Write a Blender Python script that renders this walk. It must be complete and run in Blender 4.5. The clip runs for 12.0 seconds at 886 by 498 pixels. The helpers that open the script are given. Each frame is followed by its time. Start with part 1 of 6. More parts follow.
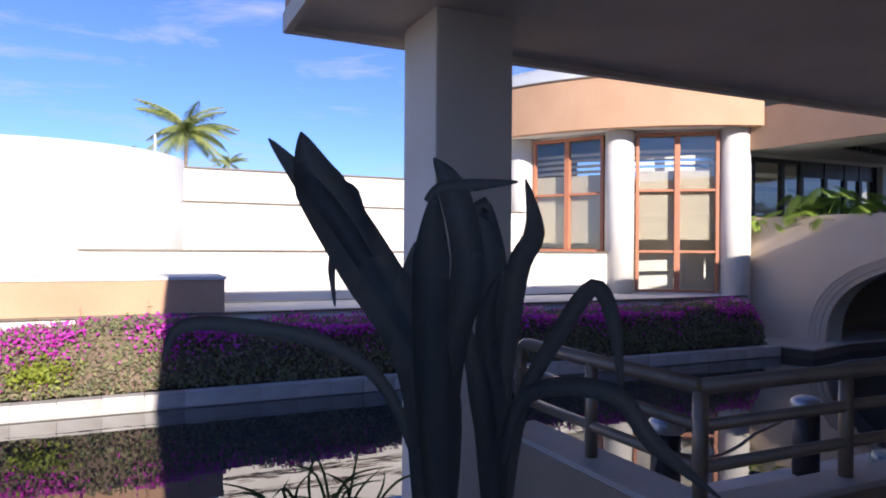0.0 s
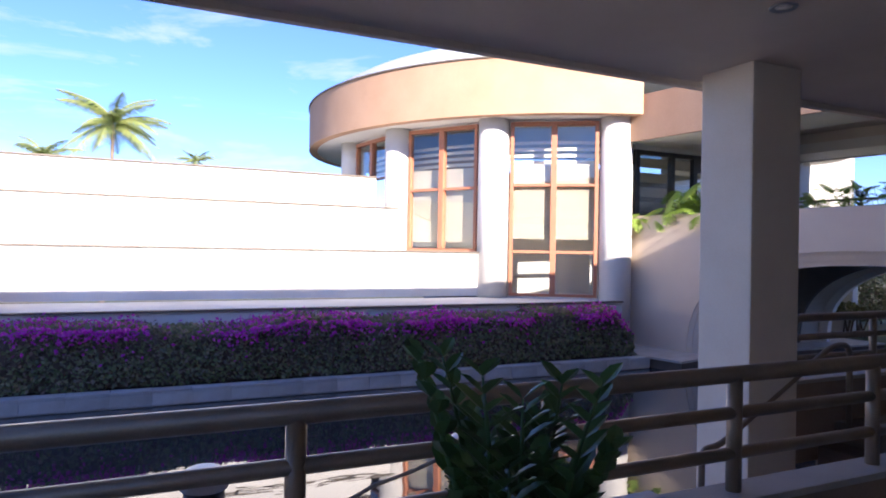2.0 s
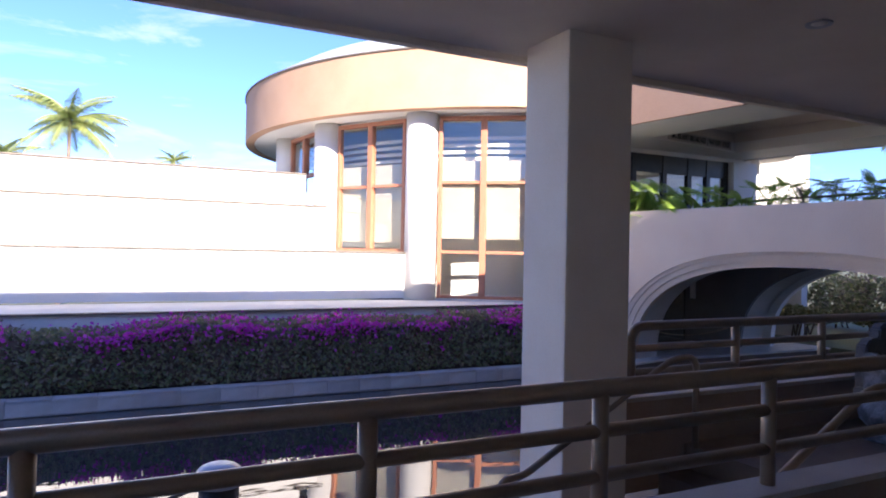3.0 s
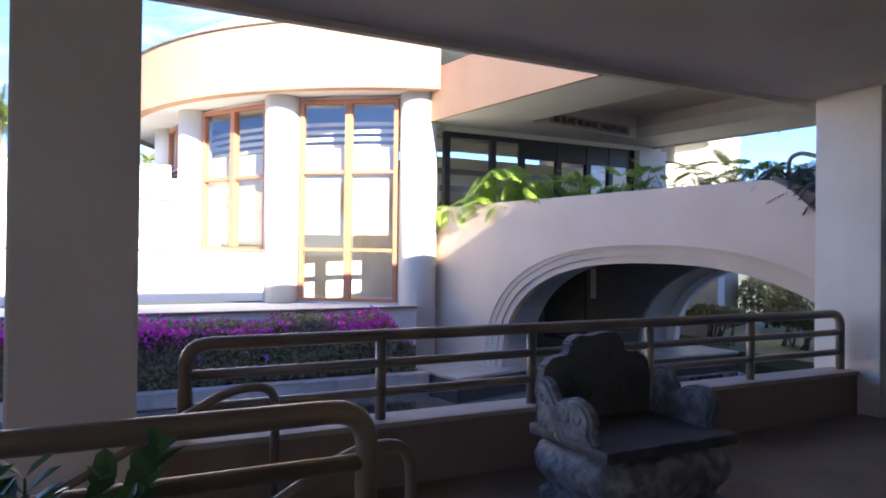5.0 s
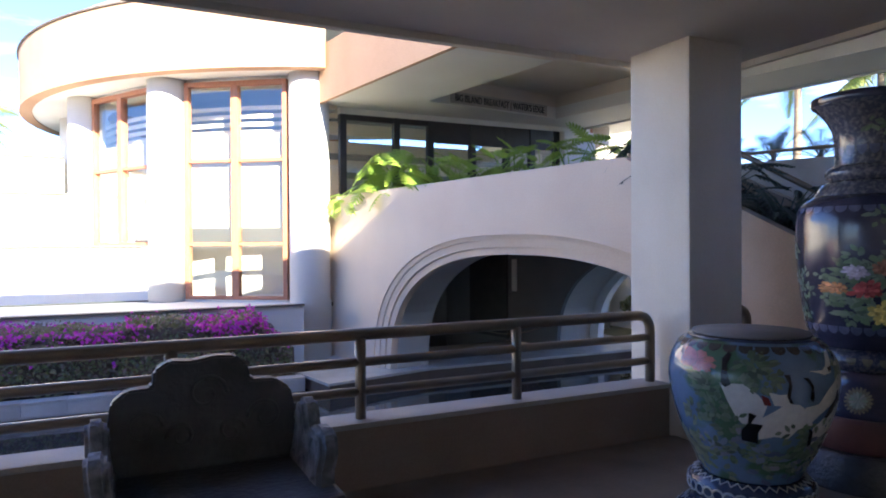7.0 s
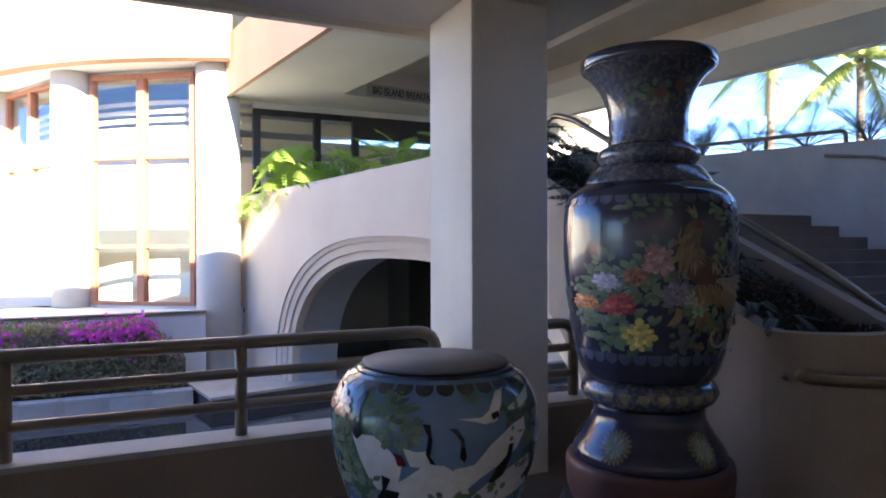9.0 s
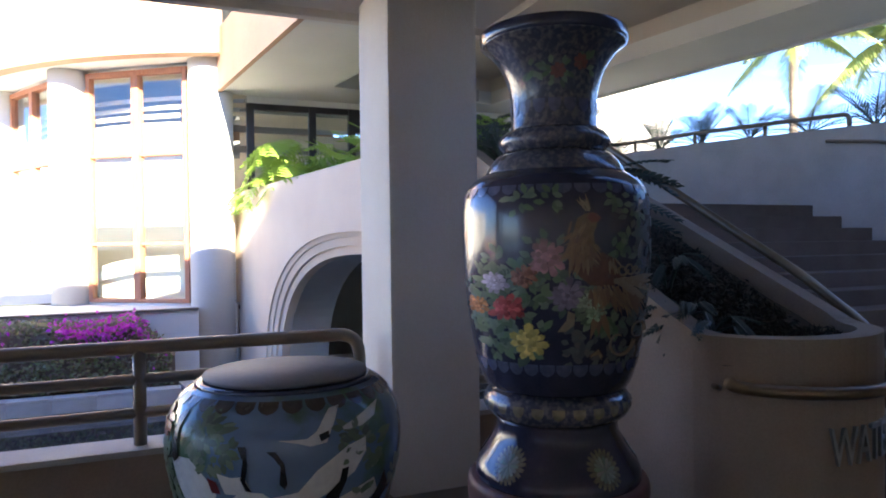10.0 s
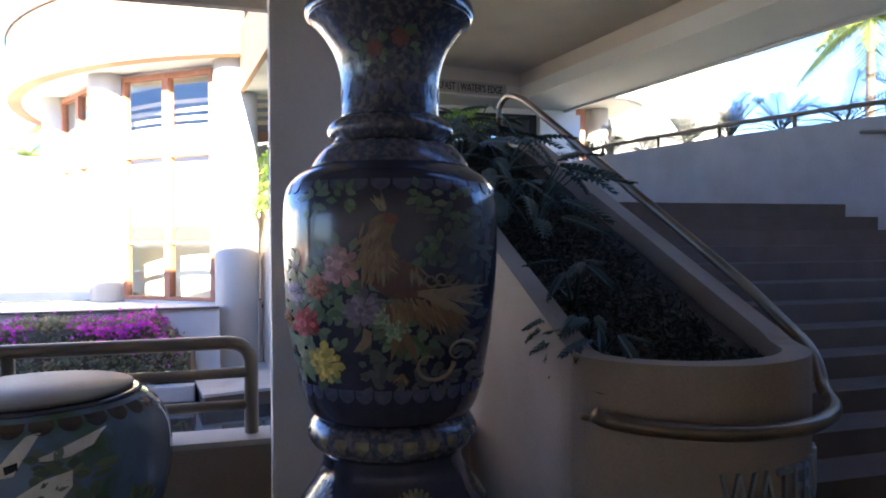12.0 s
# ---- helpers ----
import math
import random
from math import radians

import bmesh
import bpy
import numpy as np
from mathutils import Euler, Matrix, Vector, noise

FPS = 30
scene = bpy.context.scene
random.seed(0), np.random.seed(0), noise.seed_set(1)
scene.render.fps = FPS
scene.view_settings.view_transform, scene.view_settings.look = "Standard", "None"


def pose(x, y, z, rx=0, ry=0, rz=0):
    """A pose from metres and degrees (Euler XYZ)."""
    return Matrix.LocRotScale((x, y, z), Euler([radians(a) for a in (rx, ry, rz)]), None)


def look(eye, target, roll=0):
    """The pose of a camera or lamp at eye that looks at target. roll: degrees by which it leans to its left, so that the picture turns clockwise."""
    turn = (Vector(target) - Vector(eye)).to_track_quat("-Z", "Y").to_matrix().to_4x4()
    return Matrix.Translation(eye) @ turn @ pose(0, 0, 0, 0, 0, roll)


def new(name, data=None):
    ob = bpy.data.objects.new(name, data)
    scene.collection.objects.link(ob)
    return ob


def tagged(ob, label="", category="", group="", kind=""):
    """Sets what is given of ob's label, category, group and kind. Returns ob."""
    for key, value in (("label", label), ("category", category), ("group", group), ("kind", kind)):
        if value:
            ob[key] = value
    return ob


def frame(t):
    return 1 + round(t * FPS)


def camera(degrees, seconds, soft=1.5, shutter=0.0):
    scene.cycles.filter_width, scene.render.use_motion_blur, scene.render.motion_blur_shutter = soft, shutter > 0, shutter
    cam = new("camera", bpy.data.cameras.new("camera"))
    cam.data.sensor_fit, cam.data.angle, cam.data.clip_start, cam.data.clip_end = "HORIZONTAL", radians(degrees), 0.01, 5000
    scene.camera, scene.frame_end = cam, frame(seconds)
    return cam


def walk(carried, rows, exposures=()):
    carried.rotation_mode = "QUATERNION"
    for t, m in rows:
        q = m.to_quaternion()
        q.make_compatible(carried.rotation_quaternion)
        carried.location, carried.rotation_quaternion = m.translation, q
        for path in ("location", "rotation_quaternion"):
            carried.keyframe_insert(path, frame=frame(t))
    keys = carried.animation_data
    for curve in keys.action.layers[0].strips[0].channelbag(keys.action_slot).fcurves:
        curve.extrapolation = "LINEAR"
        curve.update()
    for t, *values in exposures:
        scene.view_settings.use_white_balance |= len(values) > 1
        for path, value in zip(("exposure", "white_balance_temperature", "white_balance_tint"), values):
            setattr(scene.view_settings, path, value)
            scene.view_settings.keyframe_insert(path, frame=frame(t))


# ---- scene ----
# Walkway under a low roof, beside a pool, a round dining pavilion and a foot bridge.
cam = camera(66.9, 12.0, soft=1.9)
PATH = [
    (0, (0.892, 0.177, 1.576), (1.732, 1.992, 1.576), 0.40),
    (0.5, (1.851, 0.155, 1.573), (2.698, 1.967, 1.574), 0.60),
    (1, (2.867, 0.260, 1.499), (3.723, 2.068, 1.507), 0.90),
    (1.5, (3.816, 0.234, 1.506), (4.676, 2.039, 1.512), 1.00),
    (2, (4.741, 0.213, 1.505), (5.605, 2.017, 1.514), 1.00),
    (2.5, (5.638, 0.222, 1.520), (6.514, 2.020, 1.526), 0.90),
    (3, (6.521, 0.218, 1.513), (7.410, 2.010, 1.526), 1.10),
    (3.5, (7.362, 0.214, 1.520), (8.264, 1.999, 1.534), 0.90),
    (5.5, (10.605, 0.283, 1.489), (11.495, 2.074, 1.500), 0.40),
    (6, (11.241, 0.264, 1.517), (12.123, 2.059, 1.513), 0.10),
    (6.5, (11.798, 0.230, 1.542), (12.679, 2.026, 1.529), 0.01),
    (7, (12.378, 0.231, 1.542), (13.256, 2.028, 1.525), -0.30),
    (9, (14.404, 0.251, 1.520), (15.246, 2.065, 1.514), -0.18),
    (9.5, (14.793, 0.248, 1.525), (15.596, 2.080, 1.513), -0.40),
    (10, (15.166, 0.240, 1.532), (15.917, 2.093, 1.508), -0.68),
    (10.5, (15.498, 0.241, 1.544), (16.185, 2.119, 1.509), -0.74),
    (11, (15.801, 0.241, 1.547), (16.422, 2.141, 1.513), -0.70),
    (11.5, (16.067, 0.246, 1.545), (16.619, 2.169, 1.518), -0.40),
    (12, (16.318, 0.251, 1.541), (16.844, 2.180, 1.518), -0.37),
]
EXPOSURES = [(0.0, 1.15, 6250, 17), (1.0, 1.58, 6200, 18), (2.0, 1.90, 6200, 19), (3.5, 2.20, 6250, 18), (5.5, 2.75, 6450, 9), (7.0, 2.95, 6500, 8), (9.0, 3.25, 6600, 7), (10.5, 3.45, 6600, 7), (12.0, 3.55, 6600, 6)]
walk(cam, [(t, look(eye, target, roll)) for t, eye, target, roll in PATH], EXPOSURES)

# ---------------------------------------------------------------- light
LIGHT = Vector((-0.045, 1.0, -0.385)).normalized()      # the way the sunlight travels
SUN_ELEV = math.asin(-LIGHT.z)
world = bpy.data.worlds.new("sky")
scene.world = world
world.use_nodes = True
wn, wl = world.node_tree.nodes, world.node_tree.links
wn.clear()
w_out = wn.new("ShaderNodeOutputWorld")
w_bg = wn.new("ShaderNodeBackground")
w_sky = wn.new("ShaderNodeTexSky")
w_sky.sky_type = "NISHITA"
w_sky.sun_disc = False
w_sky.sun_elevation = SUN_ELEV
w_sky.sun_rotation = math.atan2(-LIGHT.x, -LIGHT.y)
w_sky.altitude = 1200
w_sky.air_density, w_sky.dust_density, w_sky.ozone_density = 1.0, 0.05, 3.0
w_bg.inputs["Strength"].default_value = 0.095
w_tc = wn.new("ShaderNodeTexCoord")
w_map = wn.new("ShaderNodeMapping")
w_map.inputs["Scale"].default_value = (2.2, 2.2, 9.0)
w_map.inputs["Location"].default_value = (0.35, 0.1, 0.55)
w_noise = wn.new("ShaderNodeTexNoise")
w_noise.inputs["Scale"].default_value = 1.9
w_noise.inputs["Detail"].default_value = 9.0
w_noise.inputs["Roughness"].default_value = 0.62
w_noise.inputs["Distortion"].default_value = 0.35
w_ramp = wn.new("ShaderNodeValToRGB")
w_ramp.color_ramp.elements[0].position, w_ramp.color_ramp.elements[0].color = 0.53, (0, 0, 0, 1)
w_ramp.color_ramp.elements[1].position, w_ramp.color_ramp.elements[1].color = 0.72, (0.8, 0.8, 0.8, 1)
w_mix = wn.new("ShaderNodeMixRGB")
w_mix.inputs[2].default_value = (3.0, 3.3, 4.0, 1)
w_tint = wn.new("ShaderNodeMixRGB")
w_tint.blend_type = "MULTIPLY"
w_tint.inputs[0].default_value = 1.0
w_tint.inputs[2].default_value = (0.53, 0.63, 0.97, 1)
wl.new(w_tc.outputs["Generated"], w_map.inputs["Vector"])
wl.new(w_map.outputs["Vector"], w_noise.inputs["Vector"])
wl.new(w_noise.outputs["Fac"], w_ramp.inputs["Fac"])
wl.new(w_sky.outputs["Color"], w_tint.inputs[1])
wl.new(w_tint.outputs["Color"], w_mix.inputs[1])
wl.new(w_ramp.outputs["Color"], w_mix.inputs[0])
wl.new(w_mix.outputs["Color"], w_bg.inputs["Color"])
wl.new(w_bg.outputs["Background"], w_out.inputs["Surface"])

sun_data = bpy.data.lights.new("sun", "SUN")
sun_data.energy, sun_data.angle, sun_data.color = 4.1, radians(0.5), (1.0, 0.92, 0.80)
sun = new("sun", sun_data)
sun.matrix_world = look((0, -30, 20), Vector((0, -30, 20)) + LIGHT)


# ---------------------------------------------------------------- materials
def material(name, base, rough=0.7, metal=0.0, second=None, scale=3.0, grain=40.0, bump=0.15, mix=0.5, spread=(0.35, 0.7),
             per_object=0.0, stretch=(1, 1, 1), spec=0.5, coat=0.0, dist=0.01):
    """A surface with a coarse stain and a fine grain; second is the stain's colour."""
    m = bpy.data.materials.new(name)
    m.use_nodes = True
    n, l = m.node_tree.nodes, m.node_tree.links
    b = n["Principled BSDF"]
    tc, mp = n.new("ShaderNodeTexCoord"), n.new("ShaderNodeMapping")
    mp.inputs["Scale"].default_value = stretch
    l.new(tc.outputs["Object"], mp.inputs["Vector"])
    coarse, fine = n.new("ShaderNodeTexNoise"), n.new("ShaderNodeTexNoise")
    coarse.inputs["Scale"].default_value, coarse.inputs["Detail"].default_value = scale, 6
    fine.inputs["Scale"].default_value, fine.inputs["Detail"].default_value = grain, 3
    for t in (coarse, fine):
        l.new(mp.outputs["Vector"], t.inputs["Vector"])
    ramp = n.new("ShaderNodeValToRGB")
    ramp.color_ramp.elements[0].position, ramp.color_ramp.elements[1].position = spread
    ramp.color_ramp.elements[0].color = (*base, 1)
    ramp.color_ramp.elements[1].color = (*(second or [c * 0.82 for c in base]), 1)
    l.new(coarse.outputs["Fac"], ramp.inputs["Fac"])
    g = n.new("ShaderNodeMixRGB")
    g.blend_type = "OVERLAY"
    g.inputs[0].default_value = 0.18
    l.new(ramp.outputs["Color"], g.inputs[1])
    l.new(fine.outputs["Fac"], g.inputs[2])
    colour = g.outputs["Color"]
    if per_object:
        info, hsv, mr = n.new("ShaderNodeObjectInfo"), n.new("ShaderNodeHueSaturation"), n.new("ShaderNodeMapRange")
        mr.inputs["To Min"].default_value, mr.inputs["To Max"].default_value = 1 - per_object, 1 + per_object
        l.new(info.outputs["Random"], mr.inputs["Value"])
        l.new(mr.outputs["Result"], hsv.inputs["Value"])
        l.new(colour, hsv.inputs["Color"])
        colour = hsv.outputs["Color"]
    l.new(colour, b.inputs["Base Color"])
    rr = n.new("ShaderNodeMapRange")
    rr.inputs["To Min"].default_value, rr.inputs["To Max"].default_value = max(0.02, rough - 0.08), min(1, rough + 0.08)
    l.new(coarse.outputs["Fac"], rr.inputs["Value"])
    l.new(rr.outputs["Result"], b.inputs["Roughness"])
    b.inputs["Metallic"].default_value = metal
    b.inputs["Specular IOR Level"].default_value = spec
    b.inputs["Coat Weight"].default_value = coat
    if bump:
        bp = n.new("ShaderNodeBump")
        bp.inputs["Strength"].default_value, bp.inputs["Distance"].default_value = bump, dist
        l.new(fine.outputs["Fac"], bp.inputs["Height"])
        l.new(bp.outputs["Normal"], b.inputs["Normal"])
    return m


def island_material(name, colours, rough=0.5, spec=0.4, translucent=0.25):
    """Leaves and petals: the colour varies from piece to piece."""
    m = bpy.data.materials.new(name)
    m.use_nodes = True
    n, l = m.node_tree.nodes, m.node_tree.links
    b = n["Principled BSDF"]
    geo, ramp = n.new("ShaderNodeNewGeometry"), n.new("ShaderNodeValToRGB")
    el = ramp.color_ramp.elements
    while len(el) < len(colours):
        el.new(0.5)
    for i, c in enumerate(colours):
        el[i].position, el[i].color = i / max(1, len(colours) - 1), (*c, 1)
    l.new(geo.outputs["Random Per Island"], ramp.inputs["Fac"])
    l.new(ramp.outputs["Color"], b.inputs["Base Color"])
    b.inputs["Roughness"].default_value = rough
    b.inputs["Specular IOR Level"].default_value = spec
    if translucent:
        tr, mx = n.new("ShaderNodeBsdfTranslucent"), n.new("ShaderNodeMixShader")
        mx.inputs[0].default_value = translucent
        l.new(ramp.outputs["Color"], tr.inputs["Color"])
        l.new(b.outputs["BSDF"], mx.inputs[1])
        l.new(tr.outputs["BSDF"], mx.inputs[2])
        l.new(mx.outputs["Shader"], n["Material Output"].inputs["Surface"])
    return m


WHITE = material("white_stucco", (0.69, 0.66, 0.60), 0.85, second=(0.60, 0.565, 0.50), scale=0.7, grain=60, bump=0.25, spread=(0.42, 0.75))
GREYWHITE = material("grey_white_stucco", (0.57, 0.565, 0.545), 0.85, second=(0.50, 0.49, 0.465), scale=0.5, grain=60, bump=0.25, spread=(0.42, 0.75))
CREAM = material("cream_stucco", (0.76, 0.74, 0.69), 0.85, second=(0.66, 0.63, 0.57), scale=0.8, grain=60, bump=0.2)
TAN = material("tan_stucco", (0.50, 0.31, 0.19), 0.85, second=(0.45, 0.27, 0.16), scale=0.9, grain=55, bump=0.2)
BRIDGE = material("pinkish_stucco", (0.70, 0.56, 0.42), 0.85, second=(0.64, 0.50, 0.37), scale=0.9, grain=55, bump=0.2)
CONCRETE = material("pillar_concrete", (0.76, 0.68, 0.56), 0.8, second=(0.69, 0.61, 0.495), scale=1.6, grain=90, bump=0.2)
SOFFIT = material("soffit_paint", (0.73, 0.64, 0.52), 0.85, second=(0.66, 0.57, 0.46), scale=1.2, grain=120, bump=0.25)
SOFFIT_LIGHT = material("pale_soffit_paint", (0.80, 0.78, 0.71), 0.85, second=(0.75, 0.73, 0.66), scale=0.9, grain=90, bump=0.15)
FLOOR = material("floor_stone", (0.21, 0.155, 0.105), 0.42, second=(0.145, 0.105, 0.07), scale=2.2, grain=30, bump=0.1)
CURB = material("curb_render", (0.31, 0.235, 0.17), 0.8, second=(0.26, 0.195, 0.14), scale=2.0, grain=80, bump=0.2)
CURB_TOP = material("curb_coping", (0.46, 0.42, 0.375), 0.7, second=(0.39, 0.35, 0.31), scale=2.5, grain=90, bump=0.2)
TILE = material("edge_tile", (0.52, 0.49, 0.45), 0.45, second=(0.42, 0.38, 0.33), scale=3.0, grain=60, bump=0.1, per_object=0.14)
DOCK = material("dock_concrete", (0.50, 0.47, 0.44), 0.75, second=(0.40, 0.37, 0.34), scale=2.0, grain=50, bump=0.2)
BRONZE = material("bronze_paint", (0.27, 0.205, 0.14), 0.36, metal=0.3, second=(0.21, 0.16, 0.11), scale=5, grain=120, bump=0.05)
BRASS = material("worn_brass", (0.26, 0.19, 0.12), 0.34, metal=0.85, second=(0.19, 0.14, 0.09), scale=5, grain=150, bump=0.05)
FRAME = material("orange_wood_frame", (0.46, 0.19, 0.10), 0.5, second=(0.38, 0.145, 0.075), scale=4, grain=40, stretch=(6, 6, 1), bump=0.1)
FRAME_DARK = material("dark_bronze_frame", (0.05, 0.042, 0.036), 0.4, metal=0.3, second=(0.035, 0.03, 0.026), scale=4, grain=60, bump=0.05)
BLIND = material("cream_blind", (0.82, 0.74, 0.60), 0.9, second=(0.78, 0.70, 0.56), scale=0.8, grain=80, bump=0.08)
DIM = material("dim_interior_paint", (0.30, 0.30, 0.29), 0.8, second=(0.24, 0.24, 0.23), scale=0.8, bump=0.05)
# Passage walls coloured dark to carry the unlit depth behind the arch.
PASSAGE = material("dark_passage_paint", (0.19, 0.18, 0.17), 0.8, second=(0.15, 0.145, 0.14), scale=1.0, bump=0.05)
DARK = material("dark_interior", (0.035, 0.032, 0.030), 0.8, second=(0.022, 0.02, 0.019), scale=1.0, bump=0.05)
ROOFMETAL = material("grey_roof_membrane", (0.50, 0.52, 0.52), 0.5, second=(0.42, 0.44, 0.45), scale=1.2, bump=0.1)
SOIL = material("bed_soil", (0.055, 0.04, 0.028), 0.95, second=(0.09, 0.07, 0.05), scale=9, grain=60, bump=0.8, dist=0.05)
PLANTER = material("brown_planter_render", (0.36, 0.275, 0.20), 0.8, second=(0.30, 0.225, 0.16), scale=2.0, grain=80, bump=0.2)
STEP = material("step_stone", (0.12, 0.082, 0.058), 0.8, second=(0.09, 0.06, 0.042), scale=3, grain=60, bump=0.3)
WOODDARK = material("black_carved_wood", (0.030, 0.027, 0.026), 0.42, second=(0.05, 0.046, 0.044), scale=7, grain=35, bump=0.6, dist=0.02)
WOODDUSTY = material("dusty_carved_wood", (0.060, 0.057, 0.055), 0.55, second=(0.10, 0.097, 0.094), scale=6, grain=30, bump=0.6, dist=0.02)
# Dark wood painted grey for the light caught by the chair's arms and base.
WOODGREY = material("weathered_grey_wood", (0.13, 0.13, 0.135), 0.6, second=(0.30, 0.30, 0.305), scale=11, grain=26, bump=0.9, dist=0.02, spread=(0.40, 0.62))
ROPE = material("grey_rope", (0.33, 0.28, 0.22), 0.9, second=(0.24, 0.2, 0.16), scale=20, grain=200, bump=0.5)
GALV = material("grey_galvanised_steel", (0.45, 0.46, 0.47), 0.4, metal=0.8, second=(0.36, 0.37, 0.38), scale=6, bump=0.05)
BARK = material("palm_bark", (0.26, 0.20, 0.15), 0.9, second=(0.17, 0.13, 0.10), scale=3, grain=12, stretch=(1, 1, 7), bump=0.7, dist=0.04)
# Flashing colour darkened to draw the shadow line beneath the copings.
FLASH = material("brown_metal_flashing", (0.17, 0.135, 0.10), 0.6, metal=0.1, second=(0.12, 0.095, 0.07), scale=3, bump=0.05)
GROUND = material("lawn_ground", (0.10, 0.12, 0.05), 0.95, second=(0.18, 0.15, 0.09), scale=0.3, grain=6, bump=0.3, dist=0.05)

LEAF_DARK = island_material("dark_leaves", [(0.085, 0.105, 0.085), (0.11, 0.14, 0.095), (0.095, 0.11, 0.10)], 0.4, 0.5, 0.2)
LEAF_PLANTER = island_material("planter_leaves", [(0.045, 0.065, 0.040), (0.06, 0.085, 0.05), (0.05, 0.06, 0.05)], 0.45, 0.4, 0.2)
LEAF_LITTER = island_material("dry_ground_cover", [(0.035, 0.030, 0.022), (0.06, 0.05, 0.035), (0.03, 0.035, 0.025), (0.085, 0.07, 0.05)], 0.8, 0.2, 0.1)
# Grey-green lifted: haze over this plant is put into the leaf colour.
LEAF_STRAP = island_material("grey_green_strap_leaves", [(0.17, 0.19, 0.17), (0.21, 0.22, 0.20), (0.15, 0.16, 0.15)], 0.45, 0.4, 0.15)
LEAF_ZZ = island_material("glossy_green_leaves", [(0.045, 0.10, 0.035), (0.07, 0.15, 0.045), (0.09, 0.18, 0.06)], 0.32, 0.6, 0.15)
LEAF_PHILO = island_material("philodendron_leaves", [(0.16, 0.30, 0.04), (0.26, 0.42, 0.06), (0.13, 0.25, 0.045), (0.40, 0.54, 0.09)], 0.4, 0.5, 0.4)
LEAF_HEDGE = island_material("bougainvillea_leaves", [(0.19, 0.23, 0.10), (0.27, 0.29, 0.13), (0.34, 0.30, 0.17), (0.17, 0.19, 0.12), (0.38, 0.27, 0.22)], 0.6, 0.3, 0.4)
PETALS = island_material("magenta_bracts", [(0.62, 0.05, 0.44), (0.75, 0.08, 0.58), (0.55, 0.05, 0.45), (0.80, 0.16, 0.64)], 0.6, 0.3, 0.4)
LEAF_LIME = island_material("lime_leaves", [(0.30, 0.34, 0.04), (0.22, 0.28, 0.04)], 0.5, 0.4, 0.35)
LEAF_PALM = island_material("palm_fronds", [(0.28, 0.38, 0.12), (0.36, 0.43, 0.14), (0.50, 0.48, 0.17), (0.24, 0.32, 0.12)], 0.45, 0.4, 0.45)
LEAF_CROTON = island_material("croton_leaves", [(0.20, 0.15, 0.04), (0.12, 0.14, 0.04), (0.24, 0.20, 0.08), (0.09, 0.10, 0.03)], 0.5, 0.4, 0.3)
TWIG = material("dry_twigs", (0.20, 0.14, 0.10), 0.9, second=(0.12, 0.09, 0.06), scale=10, bump=0.2)

WATER = bpy.data.materials.new("pool_water")
WATER.use_nodes = True
_n, _l = WATER.node_tree.nodes, WATER.node_tree.links
_b = _n["Principled BSDF"]
_b.inputs["Base Color"].default_value = (0.028, 0.032, 0.034, 1)
_b.inputs["Roughness"].default_value = 0.015
_b.inputs["IOR"].default_value = 1.6
_b.inputs["Specular IOR Level"].default_value = 1.0
_tc, _mp = _n.new("ShaderNodeTexCoord"), _n.new("ShaderNodeMapping")
_mp.inputs["Scale"].default_value = (0.7, 1.6, 1)
_w1, _bp = _n.new("ShaderNodeTexNoise"), _n.new("ShaderNodeBump")
_w1.inputs["Scale"].default_value, _w1.inputs["Detail"].default_value = 1.3, 3
_bp.inputs["Strength"].default_value, _bp.inputs["Distance"].default_value = 0.03, 0.10
_l.new(_tc.outputs["Object"], _mp.inputs["Vector"])
_l.new(_mp.outputs["Vector"], _w1.inputs["Vector"])
_l.new(_w1.outputs["Fac"], _bp.inputs["Height"])
_l.new(_bp.outputs["Normal"], _b.inputs["Normal"])

GLASS = bpy.data.materials.new("window_glass")
GLASS.use_nodes = True
_n, _l = GLASS.node_tree.nodes, GLASS.node_tree.links
_n.remove(_n["Principled BSDF"])
_t, _g, _mx, _f = _n.new("ShaderNodeBsdfTransparent"), _n.new("ShaderNodeBsdfGlossy"), _n.new("ShaderNodeMixShader"), _n.new("ShaderNodeLayerWeight")
_p, _q = _n.new("ShaderNodeMath"), _n.new("ShaderNodeMath")
_p.operation, _q.operation = "POWER", "MULTIPLY_ADD"
_p.inputs[1].default_value, _q.inputs[1].default_value, _q.inputs[2].default_value = 4.0, 0.85, 0.08
_f.inputs["Blend"].default_value = 0.5
_t.inputs["Color"].default_value = (0.93, 0.95, 0.93, 1)
_g.inputs["Roughness"].default_value = 0.01
_l.new(_f.outputs["Facing"], _p.inputs[0])
_l.new(_p.outputs["Value"], _q.inputs[0])
_l.new(_q.outputs["Value"], _mx.inputs[0])
_l.new(_t.outputs["BSDF"], _mx.inputs[1])
_l.new(_g.outputs["BSDF"], _mx.inputs[2])
_l.new(_mx.outputs["Shader"], _n["Material Output"].inputs["Surface"])


# ---------------------------------------------------------------- shape helpers
def part(name, bm, mat, parent=None, label="", smooth=False):
    """Links a bmesh as one mesh object, under a thing or a part if one is given."""
    me = bpy.data.meshes.new(name)
    bm.to_mesh(me)
    bm.free()
    for x in (mat if isinstance(mat, (list, tuple)) else [mat]):
        me.materials.append(x)
    if smooth:
        for p in me.polygons:
            p.use_smooth = True
    ob = new(name, me)
    if parent is not None:
        ob.parent = parent
    if label:
        ob["label"] = label
    return ob


def again(ob, m, parent=None):
    """One more piece on the same mesh."""
    o = new(ob.name.split(".")[0], ob.data)
    o.matrix_basis = m
    o.parent = parent if parent is not None else ob.parent
    return o


